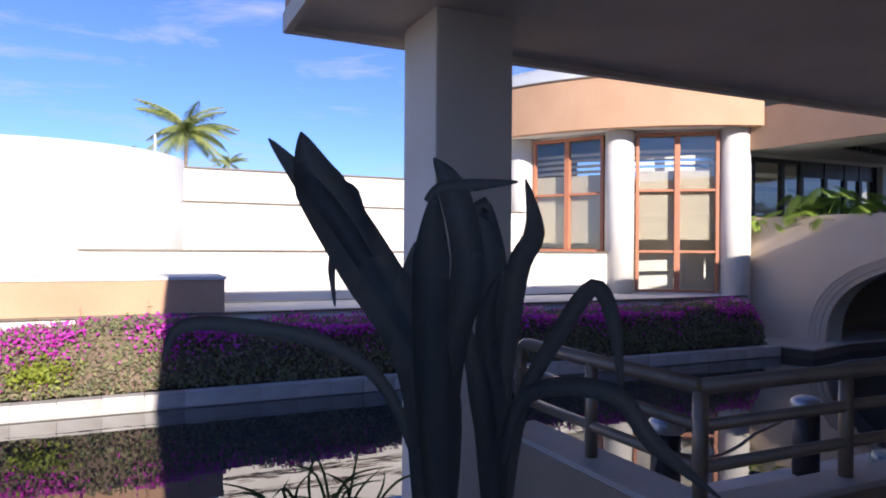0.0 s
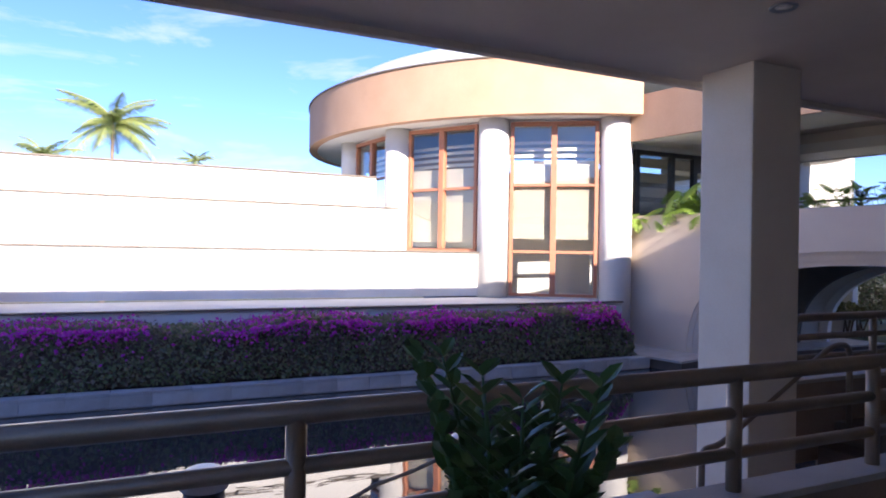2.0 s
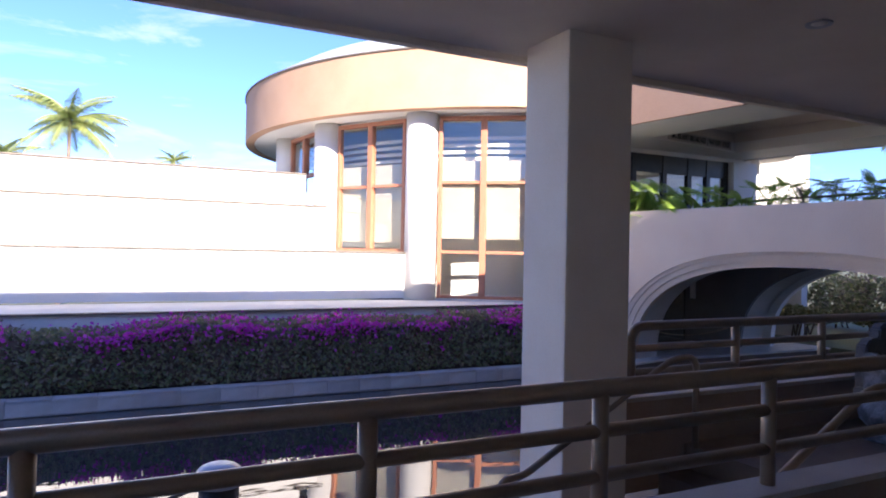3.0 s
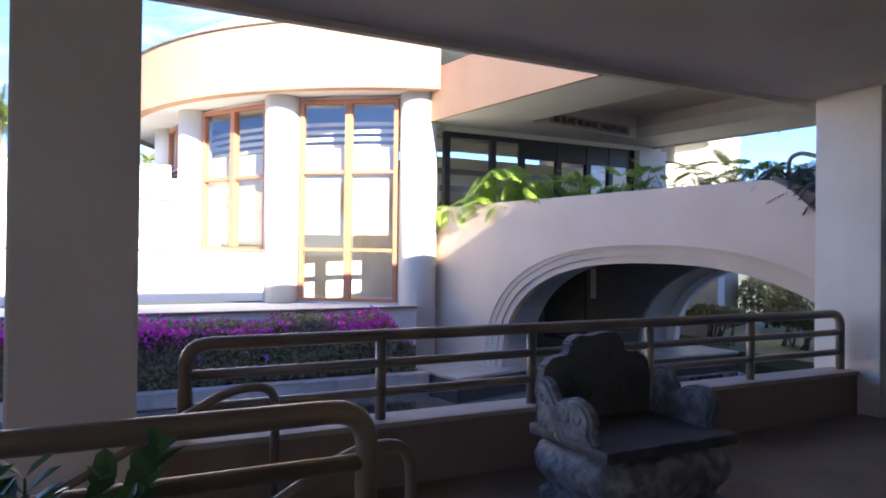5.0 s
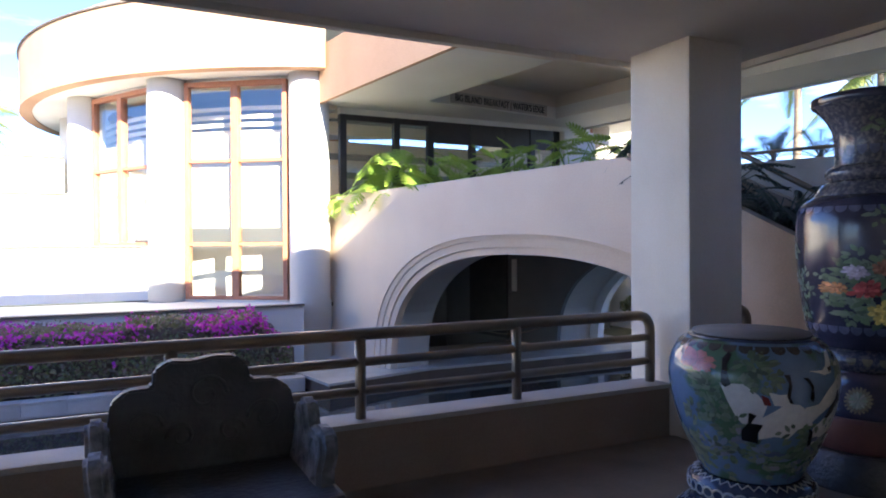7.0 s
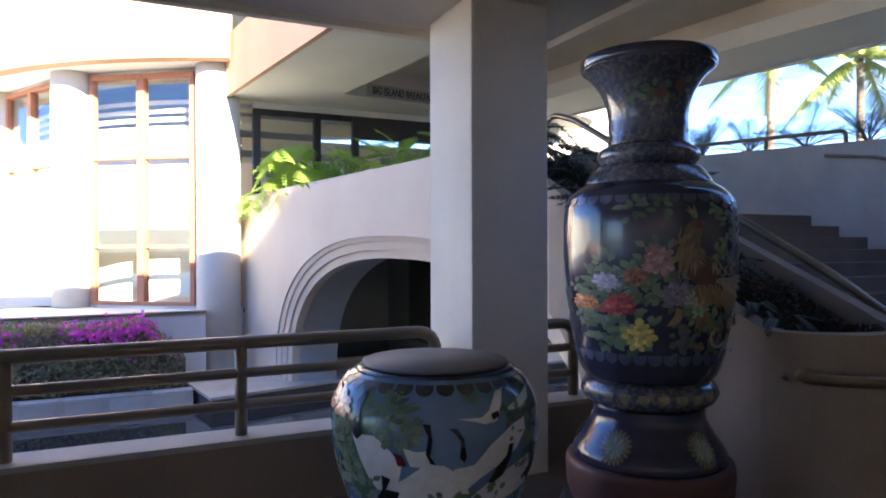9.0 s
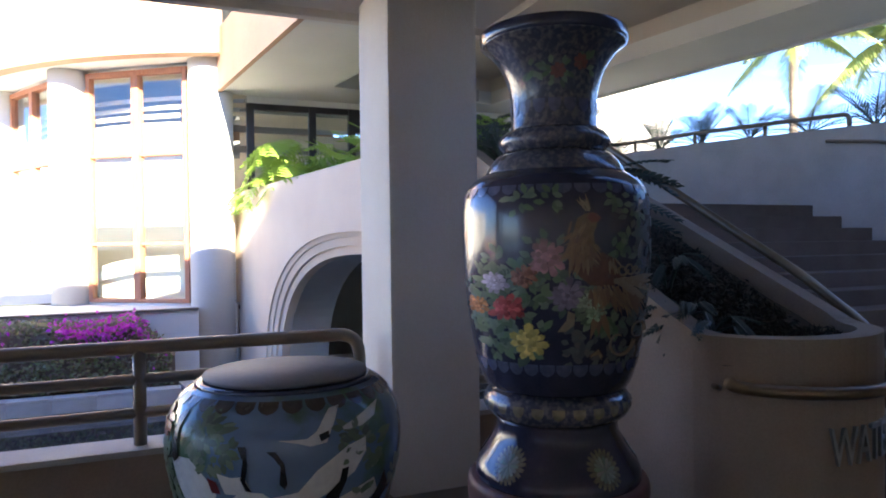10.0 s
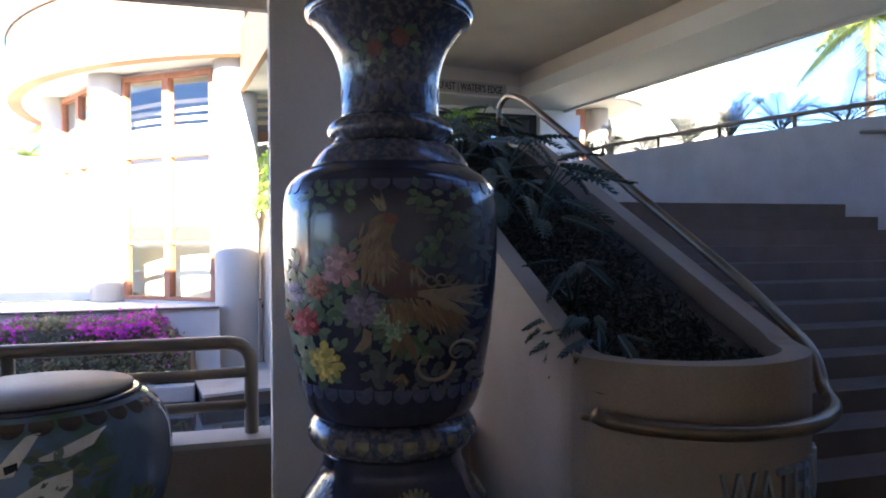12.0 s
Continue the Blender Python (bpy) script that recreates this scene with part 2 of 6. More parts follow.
def thing(name, place, label, category, group="", kind="", turn=0):
    e = new(name)
    e.empty_display_size = 0.1
    e.matrix_basis = pose(*place, 0, 0, turn)
    return tagged(e, label, category, group, kind)


def structure(ob, label, category):
    return tagged(ob, label, category, kind="structure")


def add_box(bm, lo, hi, bevel=0.0, m=None):
    vs = [bm.verts.new((x, y, z)) for z in (lo[2], hi[2]) for y in (lo[1], hi[1]) for x in (lo[0], hi[0])]
    fs = [bm.faces.new([vs[i] for i in q]) for q in ((0, 2, 3, 1), (4, 5, 7, 6), (0, 1, 5, 4), (2, 6, 7, 3), (0, 4, 6, 2), (1, 3, 7, 5))]
    if bevel:
        es = list({e for f in fs for e in f.edges})
        r = bmesh.ops.bevel(bm, geom=es, offset=bevel, segments=2, affect="EDGES", profile=0.7)
        vs = list({v for f in r["faces"] for v in f.verts} | {v for v in vs if v.is_valid})
    if m is not None:
        bmesh.ops.transform(bm, matrix=m, verts=[v for v in vs if v.is_valid])
    return bm


def box(lo, hi, bevel=0.0):
    return add_box(bmesh.new(), lo, hi, bevel)


def add_prism(bm, outline, z0, z1):
    """An upright prism on a plan outline."""
    a = [bm.verts.new((x, y, z0)) for x, y in outline]
    b = [bm.verts.new((x, y, z1)) for x, y in outline]
    n = len(outline)
    for i in range(n):
        j = (i + 1) % n
        bm.faces.new((a[i], a[j], b[j], b[i]))
    bm.faces.new(b)
    bm.faces.new(a[::-1])
    bmesh.ops.recalc_face_normals(bm, faces=bm.faces)
    return bm


def prism(outline, z0, z1):
    return add_prism(bmesh.new(), outline, z0, z1)


def fillet(points, r=0.12, n=6):
    """Rounds the corners of a line of points."""
    pts = [Vector(p) for p in points]
    out = [pts[0]]
    for a, b, c in zip(pts, pts[1:], pts[2:]):
        d1, d2 = (a - b), (c - b)
        k = min(r, d1.length * 0.49, d2.length * 0.49)
        p, q = b + d1.normalized() * k, b + d2.normalized() * k
        for i in range(n + 1):
            t = i / n
            out.append(p * (1 - t) ** 2 + b * 2 * t * (1 - t) + q * t * t)
    out.append(pts[-1])
    return out


def add_tube(bm, points, radius, sides=10, caps=True):
    """A tube along a line of points; radius is a number or one for each point."""
    pts = [Vector(p) for p in points]
    rs = radius if isinstance(radius, (list, tuple)) else [radius] * len(pts)
    rings, up = [], None
    for i, p in enumerate(pts):
        d = (pts[min(i + 1, len(pts) - 1)] - pts[max(i - 1, 0)]).normalized()
        if up is None:
            up = d.orthogonal().normalized()
        up = (up - d * up.dot(d))
        up = up.normalized() if up.length > 1e-6 else d.orthogonal().normalized()
        side = d.cross(up)
        rings.append([bm.verts.new(p + (up * math.cos(a) + side * math.sin(a)) * rs[i]) for a in (2 * math.pi * k / sides for k in range(sides))])
    for a, b in zip(rings, rings[1:]):
        for k in range(sides):
            bm.faces.new((a[k], a[(k + 1) % sides], b[(k + 1) % sides], b[k])).smooth = True
    if caps:
        bm.faces.new(rings[0][::-1])
        bm.faces.new(rings[-1])
    return bm


def tube(points, radius, sides=10):
    return add_tube(bmesh.new(), points, radius, sides)


def lathe(profile, sides=48, bm=None, close=True):
    """A body turned round z: profile is (radius, height) from the foot up."""
    bm = bm or bmesh.new()
    rings = [[bm.verts.new((r * math.cos(2 * math.pi * k / sides), r * math.sin(2 * math.pi * k / sides), z)) for k in range(sides)] for r, z in profile]
    for a, b in zip(rings, rings[1:]):
        for k in range(sides):
            bm.faces.new((a[k], a[(k + 1) % sides], b[(k + 1) % sides], b[k])).smooth = True
    if close:
        bm.faces.new(rings[0][::-1])
        bm.faces.new(rings[-1])
    return bm


def smooth_profile(points, n=4):
    """Runs a soft line through profile points."""
    out = []
    for i in range(len(points) - 1):
        p0, p1, p2, p3 = (points[max(0, min(len(points) - 1, i + k))] for k in (-1, 0, 1, 2))
        for j in range(n):
            t = j / n
            out.append(tuple(0.5 * (2 * b + (c - a) * t + (2 * a - 5 * b + 4 * c - d) * t * t + (3 * b - a - 3 * c + d) * t ** 3) for a, b, c, d in zip(p0, p1, p2, p3)))
    out.append(points[-1])
    return out


# ---------------------------------------------------------------- ground and pool
WATER_Z, DOCK_Z = -0.98, -0.73
bm = bmesh.new()
add_box(bm, (-600, -600, -3.2), (700, 700, -2.6))
structure(part("ground", bm, GROUND), "flat lawn ground round the buildings", "ground")
bm = bmesh.new()
vs = [bm.verts.new(p) for p in ((-40, -10, WATER_Z), (60, -10, WATER_Z), (60, 14, WATER_Z), (-40, 14, WATER_Z))]
bm.faces.new(vs)
structure(part("water", bm, WATER), "still dark pool water mirroring the pavilion", "water")

# raised bed along the pool, with its tiled edge
bm = bmesh.new()
add_box(bm, (-30, 11.62, -2.6), (15.25, 12.84, DOCK_Z - 0.06))
structure(part("planting_bed", bm, SOIL), "dark soil of the raised bed beside the pool", "soil")
edge = structure(part("pool_edge", box((-30, 11.58, -1.6), (15.28, 11.80, DOCK_Z - 0.035)), DOCK), "grey concrete edge of the pool", "pool edge")

# terraced walls of the pavilion
def terrace(name, x0, x1, y0, y1, z0, z1, label):
    w = structure(part(name, box((x0, y0 + 0.03, z0), (x1, y1, z1 - 0.038)), WHITE), label, "wall")
    part("coping", box((x0, y0 - 0.035, z1 - 0.036), (x1, y0 + 0.11, z1), 0.006), FLASH, w, "thin brown flashing, darkened for the coping's shadow line")
    return w


terrace("terrace_wall_1", -30, 15.6, 12.85, 15.35, -2.6, 0.405, "low white stucco terrace wall behind the hedge")
terrace("terrace_wall_2", -0.1, 13.3, 15.3, 17.65, 0.40, 1.53, "white stucco terrace wall, second step")
terrace("terrace_wall_3", 1.2, 11.75, 17.6, 18.45, 1.52, 2.72, "white stucco terrace wall with small outlets")
terrace("terrace_wall_4", 0.5, 11.3, 18.4, 22.0, 2.71, 3.634, "white stucco top terrace wall")
for i in range(9):
    tagged(part("wall_outlet", tube([(3.2 + i * 0.92, 17.655, 1.85), (3.2 + i * 0.92, 17.60, 1.85)], 0.018, 8), DARK), "small dark drain outlet in the white wall", "outlet", "outlets in the terrace wall")
brown = structure(part("wall_brown", box((-30, 12.95, 0.40), (2.42, 15.28, 0.99)), TAN), "low tan stucco wall on the terrace", "wall")
part("coping", box((-30, 12.92, 0.993), (2.45, 15.28, 1.05), 0.01), CREAM, brown)
bm = lathe([(3.05, 0.4), (3.05, 3.68), (0.02, 3.69)], 96)
rw = structure(part("wall_curved", bm, GREYWHITE), "tall curved white stucco wall", "wall")
rw.matrix_basis = pose(-1.0, 18.2, 0)

# ---------------------------------------------------------------- round pavilion
CX, CY, RW = 18.8, 20.3, 7.4


def on_drum(theta, r, z=0.0):
    a = radians(theta)
    return Vector((CX - r * math.sin(a), CY - r * math.cos(a), z))


def ring_wall(bm, r0, r1, z0, z1, t0, t1, n, back=0.0):
    rows = []
    for i in range(n + 1):
        t = t0 + (t1 - t0) * i / n
        rows.append([bm.verts.new(on_drum(t, r, z) + Vector((0, back, 0))) for r, z in ((r0, z0), (r1, z0), (r1, z1), (r0, z1))])
    for a, b in zip(rows, rows[1:]):
        for k in range(4):
            bm.faces.new((a[k], a[(k + 1) % 4], b[(k + 1) % 4], b[k]))
    bm.faces.new(rows[0])
    bm.faces.new(rows[-1][::-1])
    bmesh.ops.recalc_face_normals(bm, faces=bm.faces)
    return bm


pav = structure(new("pavilion"), "round dining pavilion with tan fascia and white columns", "building")
part("fascia", ring_wall(bmesh.new(), 8.32, 8.60, 4.90, 6.30, 19.1, 200, 90, 0.5), TAN, pav, "tan stucco fascia")
part("fascia_cap", ring_wall(bmesh.new(), 8.28, 8.64, 6.303, 6.34, 18.9, 200, 90, 0.5), FLASH, pav)
part("soffit", ring_wall(bmesh.new(), 6.6, 8.318, 4.93, 5.05, 19.1, 200, 90, 0.5), SOFFIT_LIGHT, pav)
part("roof", lathe([(8.2, 6.1), (8.2, 6.30), (7.95, 6.75), (7.3, 7.12), (6.3, 7.34), (0.05, 7.7)], 72), ROOFMETAL, pav).matrix_basis = pose(CX, CY + 0.5, 0)
part("upper_wall", ring_wall(bmesh.new(), 6.9, 7.3, 4.86, 4.93, 18, 200, 60), CREAM, pav)
# Solid drum in place of the room; its dimness is in the colour.
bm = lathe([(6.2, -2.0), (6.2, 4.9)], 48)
core = part("core", bm, DIM, pav, "solid drum coloured as the dim dining room")
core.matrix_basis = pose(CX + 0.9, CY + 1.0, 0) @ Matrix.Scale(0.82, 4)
part("inner_wall", ring_wall(bmesh.new(), RW - 1.60, RW - 1.45, 0.36, 3.30, 18, 100, 40), CREAM, pav, "cream wall inside the dining room")
for z in (3.86, 4.03, 4.20, 4.37):
    part("ceiling_louvre", ring_wall(bmesh.new(), RW - 0.66, RW - 0.62, z, z + 0.085, 19, 98, 40), BLIND, pav, "pale curved louvre under the dining room ceiling")
part("dining_floor", ring_wall(bmesh.new(), 4.0, 7.2, 0.28, 0.36, 18, 120, 30), STEP, pav)


def drum_column(theta, z0):
    c = structure(part("column", lathe([(0.40, z0), (0.40, 4.93)], 32), WHITE), "round white stucco column of the pavilion", "column")
    c["group"] = "pavilion columns"
    c.matrix_basis = Matrix.Translation(on_drum(theta, 7.38))
    return c


for th, z0 in ((23.2, -0.76), (47.3, 0.38), (71.4, 1.5), (95.6, 3.6), (119.8, 3.6)):
    drum_column(th, z0)


def drum_window(name, t0, t1, z0, z1, transoms, blind):
    """A tall window between two columns: frame, mullion, transoms, panes and a blind behind."""
    a, b = on_drum(t0, RW - 0.05), on_drum(t1, RW - 0.05)
    width = (b - a).length
    w = structure(thing(name, (0, 0, 0), "tall pavilion window in an orange wood frame with drawn cream blinds", "window"), "", "")
    d = (b - a).normalized()
    w.matrix_basis = Matrix.Translation((a + b) / 2) @ Matrix(((d.x, -d.y, 0, 0), (d.y, d.x, 0, 0), (0, 0, 1, 0), (0, 0, 0, 1)))
    h = width / 2
    bm = bmesh.new()
    for x0, x1, c0, c1 in ((-h, -h + 0.09, z0, z1), (h - 0.09, h, z0, z1), (-h + 0.092, h - 0.092, z0, z0 + 0.07), (-h + 0.092, h - 0.092, z1 - 0.10, z1)):
        add_box(bm, (x0, -0.07, c0), (x1, 0.07, c1), 0.008)
    part("window_frame", bm, FRAME, w)
    part("mullion", box((-0.075, -0.09, z0 + 0.072), (0.075, 0.07, z1 - 0.102), 0.008), FRAME, w)
    zs = [z0 + 0.07] + list(transoms) + [z1 - 0.10]
    for z in transoms:
        for s in (-1, 1):
            x = sorted((s * 0.077, s * (h - 0.092)))
            part("transom", box((x[0], -0.06, z - 0.035), (x[1], 0.06, z + 0.035), 0.006), FRAME, w)
    for lo, hi in zip(zs, zs[1:]):
        for s in (-1, 1):
            x = sorted((s * 0.08, s * (h - 0.095)))
            p = part("pane", box((x[0], -0.006, lo + 0.04), (x[1], 0.006, hi - 0.04)), GLASS, w)
            p.visible_shadow = False
    if blind:
        for s in (-1, 1):
            x = sorted((s * 0.03, s * (h - 0.04)))
            bm = bmesh.new()
            n = 2
            cols = [[bm.verts.new((x[0] + (x[1] - x[0]) * i / n, 0.11, z)) for z in (blind[0], blind[1])] for i in range(n + 1)]
            for p, q in zip(cols, cols[1:]):
                bm.faces.new((p[0], q[0], q[1], p[1]))
            bmesh.ops.solidify(bm, geom=bm.faces, thickness=0.004)
            part("blind", bm, BLIND, w, "drawn cream roller blind")
    return w


drum_window("window_1", 68.2, 50.7, 1.53, 4.86, (3.2,), (1.78, 3.75))
drum_window("window_2", 43.9, 26.6, 0.42, 4.86, (1.55, 3.25), (1.88, 3.80))
drum_window("window_3", 92.4, 75.0, 3.62, 4.86, (), None)
part("window_wall", ring_wall(bmesh.new(), 7.0, 7.36, -2.5, 0.41, 20, 47, 14), WHITE, pav)

# ---------------------------------------------------------------- foot bridge with its arch
BD = Vector((0.15, -1, 0)).normalized()
BN = Vector((-1, -0.15, 0)).normalized()
B0 = Vector((16.4, 13.3, 0))
B_IN = Matrix(((BD.x, -BN.x, 0, B0.x), (BD.y, -BN.y, 0, B0.y), (0, 0, 1, 0), (0, 0, 0, 1)))   # x along the wall, y into the bridge


def arch_line(c, half, z0, rise, p=2.45, n=40):
    out = []
    for i in range(n + 1):
        a = math.pi * (1 - i / n)
        ca, sa = math.cos(a), math.sin(a)
        u = math.copysign(abs(ca) ** (2 / p), ca)
        out.append((c + half * u, z0 + rise * abs(sa) ** (2 / p)))
    return [(out[0][0] - 0.0005, -1.3)] + out + [(out[-1][0] + 0.0005, -1.3)]


def crest(s, z1):
    """The wall's top: level, then falling with the stair planter."""
    return min(z1, 1.02 + (10.40 - 0.989 * s) * 0.462 - 0.35 * max(0.0, min(1.0, (s - 7.5) / 0.7)))


def arch_wall(s0, s1, z0, z1, line, y0, y1, right=True):
    """A wall slab with an arched opening cut through it."""
    bm = bmesh.new()
    front, back = [], []
    for rows, y in ((front, y0), (back, y1)):
        for s, z in line:
            rows.append((bm.verts.new((s, y, z)), bm.verts.new((s, y, max(z + 0.02, crest(s, z1))))))
    for rows in (front, back):
        for a, b in zip(rows, rows[1:]):
            bm.faces.new((a[0], b[0], b[1], a[1]))
    for a, b, c, d in zip(front, front[1:], back, back[1:]):
        bm.faces.new((a[0], c[0], d[0], b[0]))
        bm.faces.new((a[1], b[1], d[1], c[1]))
    bmesh.ops.recalc_face_normals(bm, faces=bm.faces)
    add_box(bm, (s0, y0, z0), (line[0][0], y1, z1))
    if right:
        add_box(bm, (line[-1][0], y0, z0), (s1, y1, crest(s1, z1)))
    return bm


ARCH = (5.30, 3.81, -0.73, 2.39)
bridge = structure(new("bridge"), "pinkish stucco foot bridge with a wide moulded arch", "bridge")
bridge.matrix_basis = B_IN
part("arch_wall", arch_wall(-0.5, 9.0, -2.5, 2.5, arch_line(*ARCH), 0, 0.28), BRIDGE, bridge)
for k, (inset, back) in enumerate(((0.0, 0.05), (0.11, 0.10), (0.22, 0.16))):
    outer, inner = arch_line(ARCH[0], ARCH[1] - inset + 0.001, ARCH[2], ARCH[3] - inset * 0.55), arch_line(ARCH[0], ARCH[1] - inset - 0.11, ARCH[2], ARCH[3] - inset - 0.06)
    bm = bmesh.new()
    rows = [[bm.verts.new(q) for q in ((o[0], back - 0.03, o[1]), (i[0], back, i[1]), (i[0], 0.30, i[1]), (o[0], 0.30, o[1]))] for o, i in zip(outer, inner)]
    for a, b in zip(rows, rows[1:]):
        for j in range(4):
            bm.faces.new((a[j], a[(j + 1) % 4], b[(j + 1) % 4], b[j]))
    bmesh.ops.recalc_face_normals(bm, faces=bm.faces)
    part("arch_moulding", bm, BRIDGE, bridge)
tl = arch_line(ARCH[0], ARCH[1] - 0.33, ARCH[2], ARCH[3] - 0.17)
for d0, d1 in ((0.27, 0.98), (4.40, 5.30)):
    bm = bmesh.new()
    rows = [[bm.verts.new((s, y, z)) for y in (d0, d1)] for s, z in tl if s < 6.9]
    for a, b in zip(rows, rows[1:]):
        bm.faces.new((a[0], b[0], b[1], a[1]))
    bmesh.ops.solidify(bm, geom=bm.faces, thickness=0.08)
    part("vault", bm, CREAM, bridge)
part("back_wall", arch_wall(-0.5, 6.9, -2.5, 1.9, [q for q in arch_line(5.35, 3.30, -0.73, 2.15) if q[0] < 6.9], 5.31, 5.5, False), CREAM, bridge)
part("inner_wall", arch_wall(-3.0, 6.9, -2.5, 1.7, [q for q in tl if q[0] < 6.9], 4.30, 4.395, False), PASSAGE, bridge, "inner wall of the passage, its shade put into the colour")
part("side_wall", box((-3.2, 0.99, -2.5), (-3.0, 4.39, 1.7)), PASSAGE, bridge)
part("door_leaf", box((-1.25, 4.25, -0.7), (0.20, 4.297, 1.35), 0.01), FRAME_DARK, bridge, "dark door leaf")
# Solid cream strip: light through a narrow opening given as pale colour.
part("light_slot", box((0.36, 4.27, 0.42), (0.52, 4.298, 1.16)), CREAM, bridge, "cream strip painted for light showing through a slot")
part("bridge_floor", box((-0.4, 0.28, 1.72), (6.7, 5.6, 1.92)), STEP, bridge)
part("planter_back", box((-0.2, 0.85, 1.92), (6.3, 0.95, 2.35)), BRIDGE, bridge)
part("planter_soil", box((-0.2, 0.285, 1.93), (6.3, 0.845, 2.28)), SOIL, bridge)
structure(part("garden_wall", box((24.55, 13.05, -1.0), (24.8, 15.8, 1.65)), WHITE), "white stucco garden wall beyond the bridge", "wall")

# Slack rope laid on the inner wall where it fits the camera's view.
br = thing("barrier_rope", (0, 0, 0), "pale rope set against the passage wall to fit the camera's view", "rope")
br.matrix_basis = B_IN
part("strand", tube([(-0.78 + 2.25 * t, 4.26, -0.58 + 0.30 * t * t - 0.30 * t * (1 - t)) for t in (k / 14 for k in range(15))], 0.017, 8), ROPE, br)

# landing in front of the arch
lp = [(15.28, 12.1), (15.5, 10.85), (17.5, 11.35), (23.2, 11.3), (23.2, 13.6), (15.28, 13.6)]
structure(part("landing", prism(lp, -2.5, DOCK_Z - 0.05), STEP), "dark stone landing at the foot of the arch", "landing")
structure(part("landing_top", prism([(x + (0.03 if x > 20 else -0.03), y - 0.03) for x, y in lp], DOCK_Z - 0.047, DOCK_Z), TILE), "pale paving slabs of the landing", "paving")

# bridge roof with its coffered ceiling, and the entrance front
roof = structure(new("bridge_roof"), "deep tan roof over the bridge with a coffered pale ceiling", "roof")
def quad_ring(x0, x1, y0, y1, i0, i1, j0, j1, z0, z1):
    b = bmesh.new()
    add_box(b, (x0, y0, z0), (i0, y1, z1))
    add_box(b, (i1, y0, z0), (x1, y1, z1))
    add_box(b, (i0, y0, z0), (i1, j0, z1))
    add_box(b, (i0, j1, z0), (i1, y1, z1))
    return b
roof.matrix_basis = Matrix.Translation((-0.4, 0.06, 0)) @ B_IN
part("soffit", quad_ring(0.0, 11.0, 0.03, 6.6, 1.4, 9.4, 1.75, 5.2, 4.34, 4.60), SOFFIT_LIGHT, roof)
part("fascia", box((-0.05, -0.05, 4.30), (11.0, 0.03, 5.40)), TAN, roof, "tan stucco fascia")
part("far_fascia", box((0, 6.6, 4.30), (11.0, 6.68, 5.40)), CREAM, roof)
part("coffer_ceiling", box((1.2, 1.6, 4.86), (9.6, 5.4, 4.95)), SOFFIT, roof)
part("coffer_side", quad_ring(1.2, 9.6, 1.6, 5.4, 1.4, 9.4, 1.75, 5.2, 4.602, 4.86), SOFFIT, roof)
part("roof_slab", box((0, 0.03, 4.96), (11.0, 6.6, 5.38)), ROOFMETAL, roof)
part("roof_end", box((10.9, 0.03, 4.34), (11.0, 6.6, 5.4)), TAN, roof)

# entrance front behind the bridge planting
front = structure(new("entrance_front"), "dark-framed glass front of the dining room entrance", "window")
front.matrix_basis = Matrix.Translation((16.55, 13.55, 0))
part("lintel", box((0, 0.0, 4.22), (6.4, 0.2, 4.36)), SOFFIT_LIGHT, front)
xs = [0.06, 1.25, 2.05, 3.1, 4.0, 4.7, 5.4]
for x in xs:
    part("post", box((x - 0.07, -0.02, 1.92), (x + 0.07, 0.12, 4.218), 0.008), FRAME_DARK, front)
for a, b in zip(xs, xs[1:]):
    p = part("pane", box((a + 0.072, 0.04, 2.55), (b - 0.072, 0.055, 4.1 if b < 3 else 3.75)), GLASS, front)
    p.visible_shadow = False
    part("sill_panel", box((a + 0.072, 0.0, 1.92), (b - 0.072, 0.1, 2.548)), FRAME_DARK, front)
    part("head_rail", box((a + 0.072, 0.0, 4.102 if b < 3 else 3.752), (b - 0.072, 0.1, 4.218)), FRAME_DARK, front)
part("end_wall", box((5.48, -0.2, 1.92), (6.4, 0.3, 4.218)), CREAM, front)
# Slats added for the striped look behind the entrance glass.
for k in range(5):
    part("louvre", box((0, 1.5, 2.35 + 0.42 * k), (6.0, 1.54, 2.62 + 0.42 * k)), BLIND, front, "pale slat added for the stripes behind the glass")
# Glass lid added in place of a ceiling, to brighten the slats.
part("skylight", box((0, 0.2, 4.345), (6.4, 3.3, 4.36)), GLASS, front, "glass lid added to let daylight onto the slats").visible_shadow = False
part("room_floor", box((0, 0.2, 1.85), (6.4, 3.2, 1.9)), STEP, front)

# ---------------------------------------------------------------- the walkway
structure(part("floor", prism([(-6, -3.2), (23.5, -3.2), (23.5, 2.6), (19.2, 2.6), (17.4, 4.22), (10.75, 4.22), (10.75, 2.35), (3.1, 2.35), (3.1, 3.5), (-6, 3.5)], -0.35, 0.0), FLOOR), "dark polished stone floor of the walkway", "floor")
structure(part("floor_edge", prism([(-6, 3.5), (3.1, 3.5), (3.1, 3.6), (-6, 3.6)], -2.5, 0.02), CURB), "edge of the walkway above the pool", "kerb")
structure(part("quay_wall", box((-6, 2.40, -2.5), (10.7, 2.58, -0.355)), CURB), "rendered wall below the walkway", "wall")
structure(part("quay_wall_east", box((10.76, 4.25, -2.5), (17.4, 4.45, -0.01)), CURB), "rendered wall below the walkway", "wall")


def low_wall(name, x0, x1, y0, y1, label):
    w = structure(part(name, box((x0, y0 + 0.02, -0.34), (x1, y1 - 0.02, 0.372)), CURB), label, "low wall")
    part("coping", box((x0 - 0.0, y0, 0.374), (x1 + 0.0, y1, 0.41), 0.008), CURB_TOP, w)
    return w


low_wall("low_wall_1", 3.42, 10.72, 2.35, 2.56, "low rendered wall that carries the handrail")
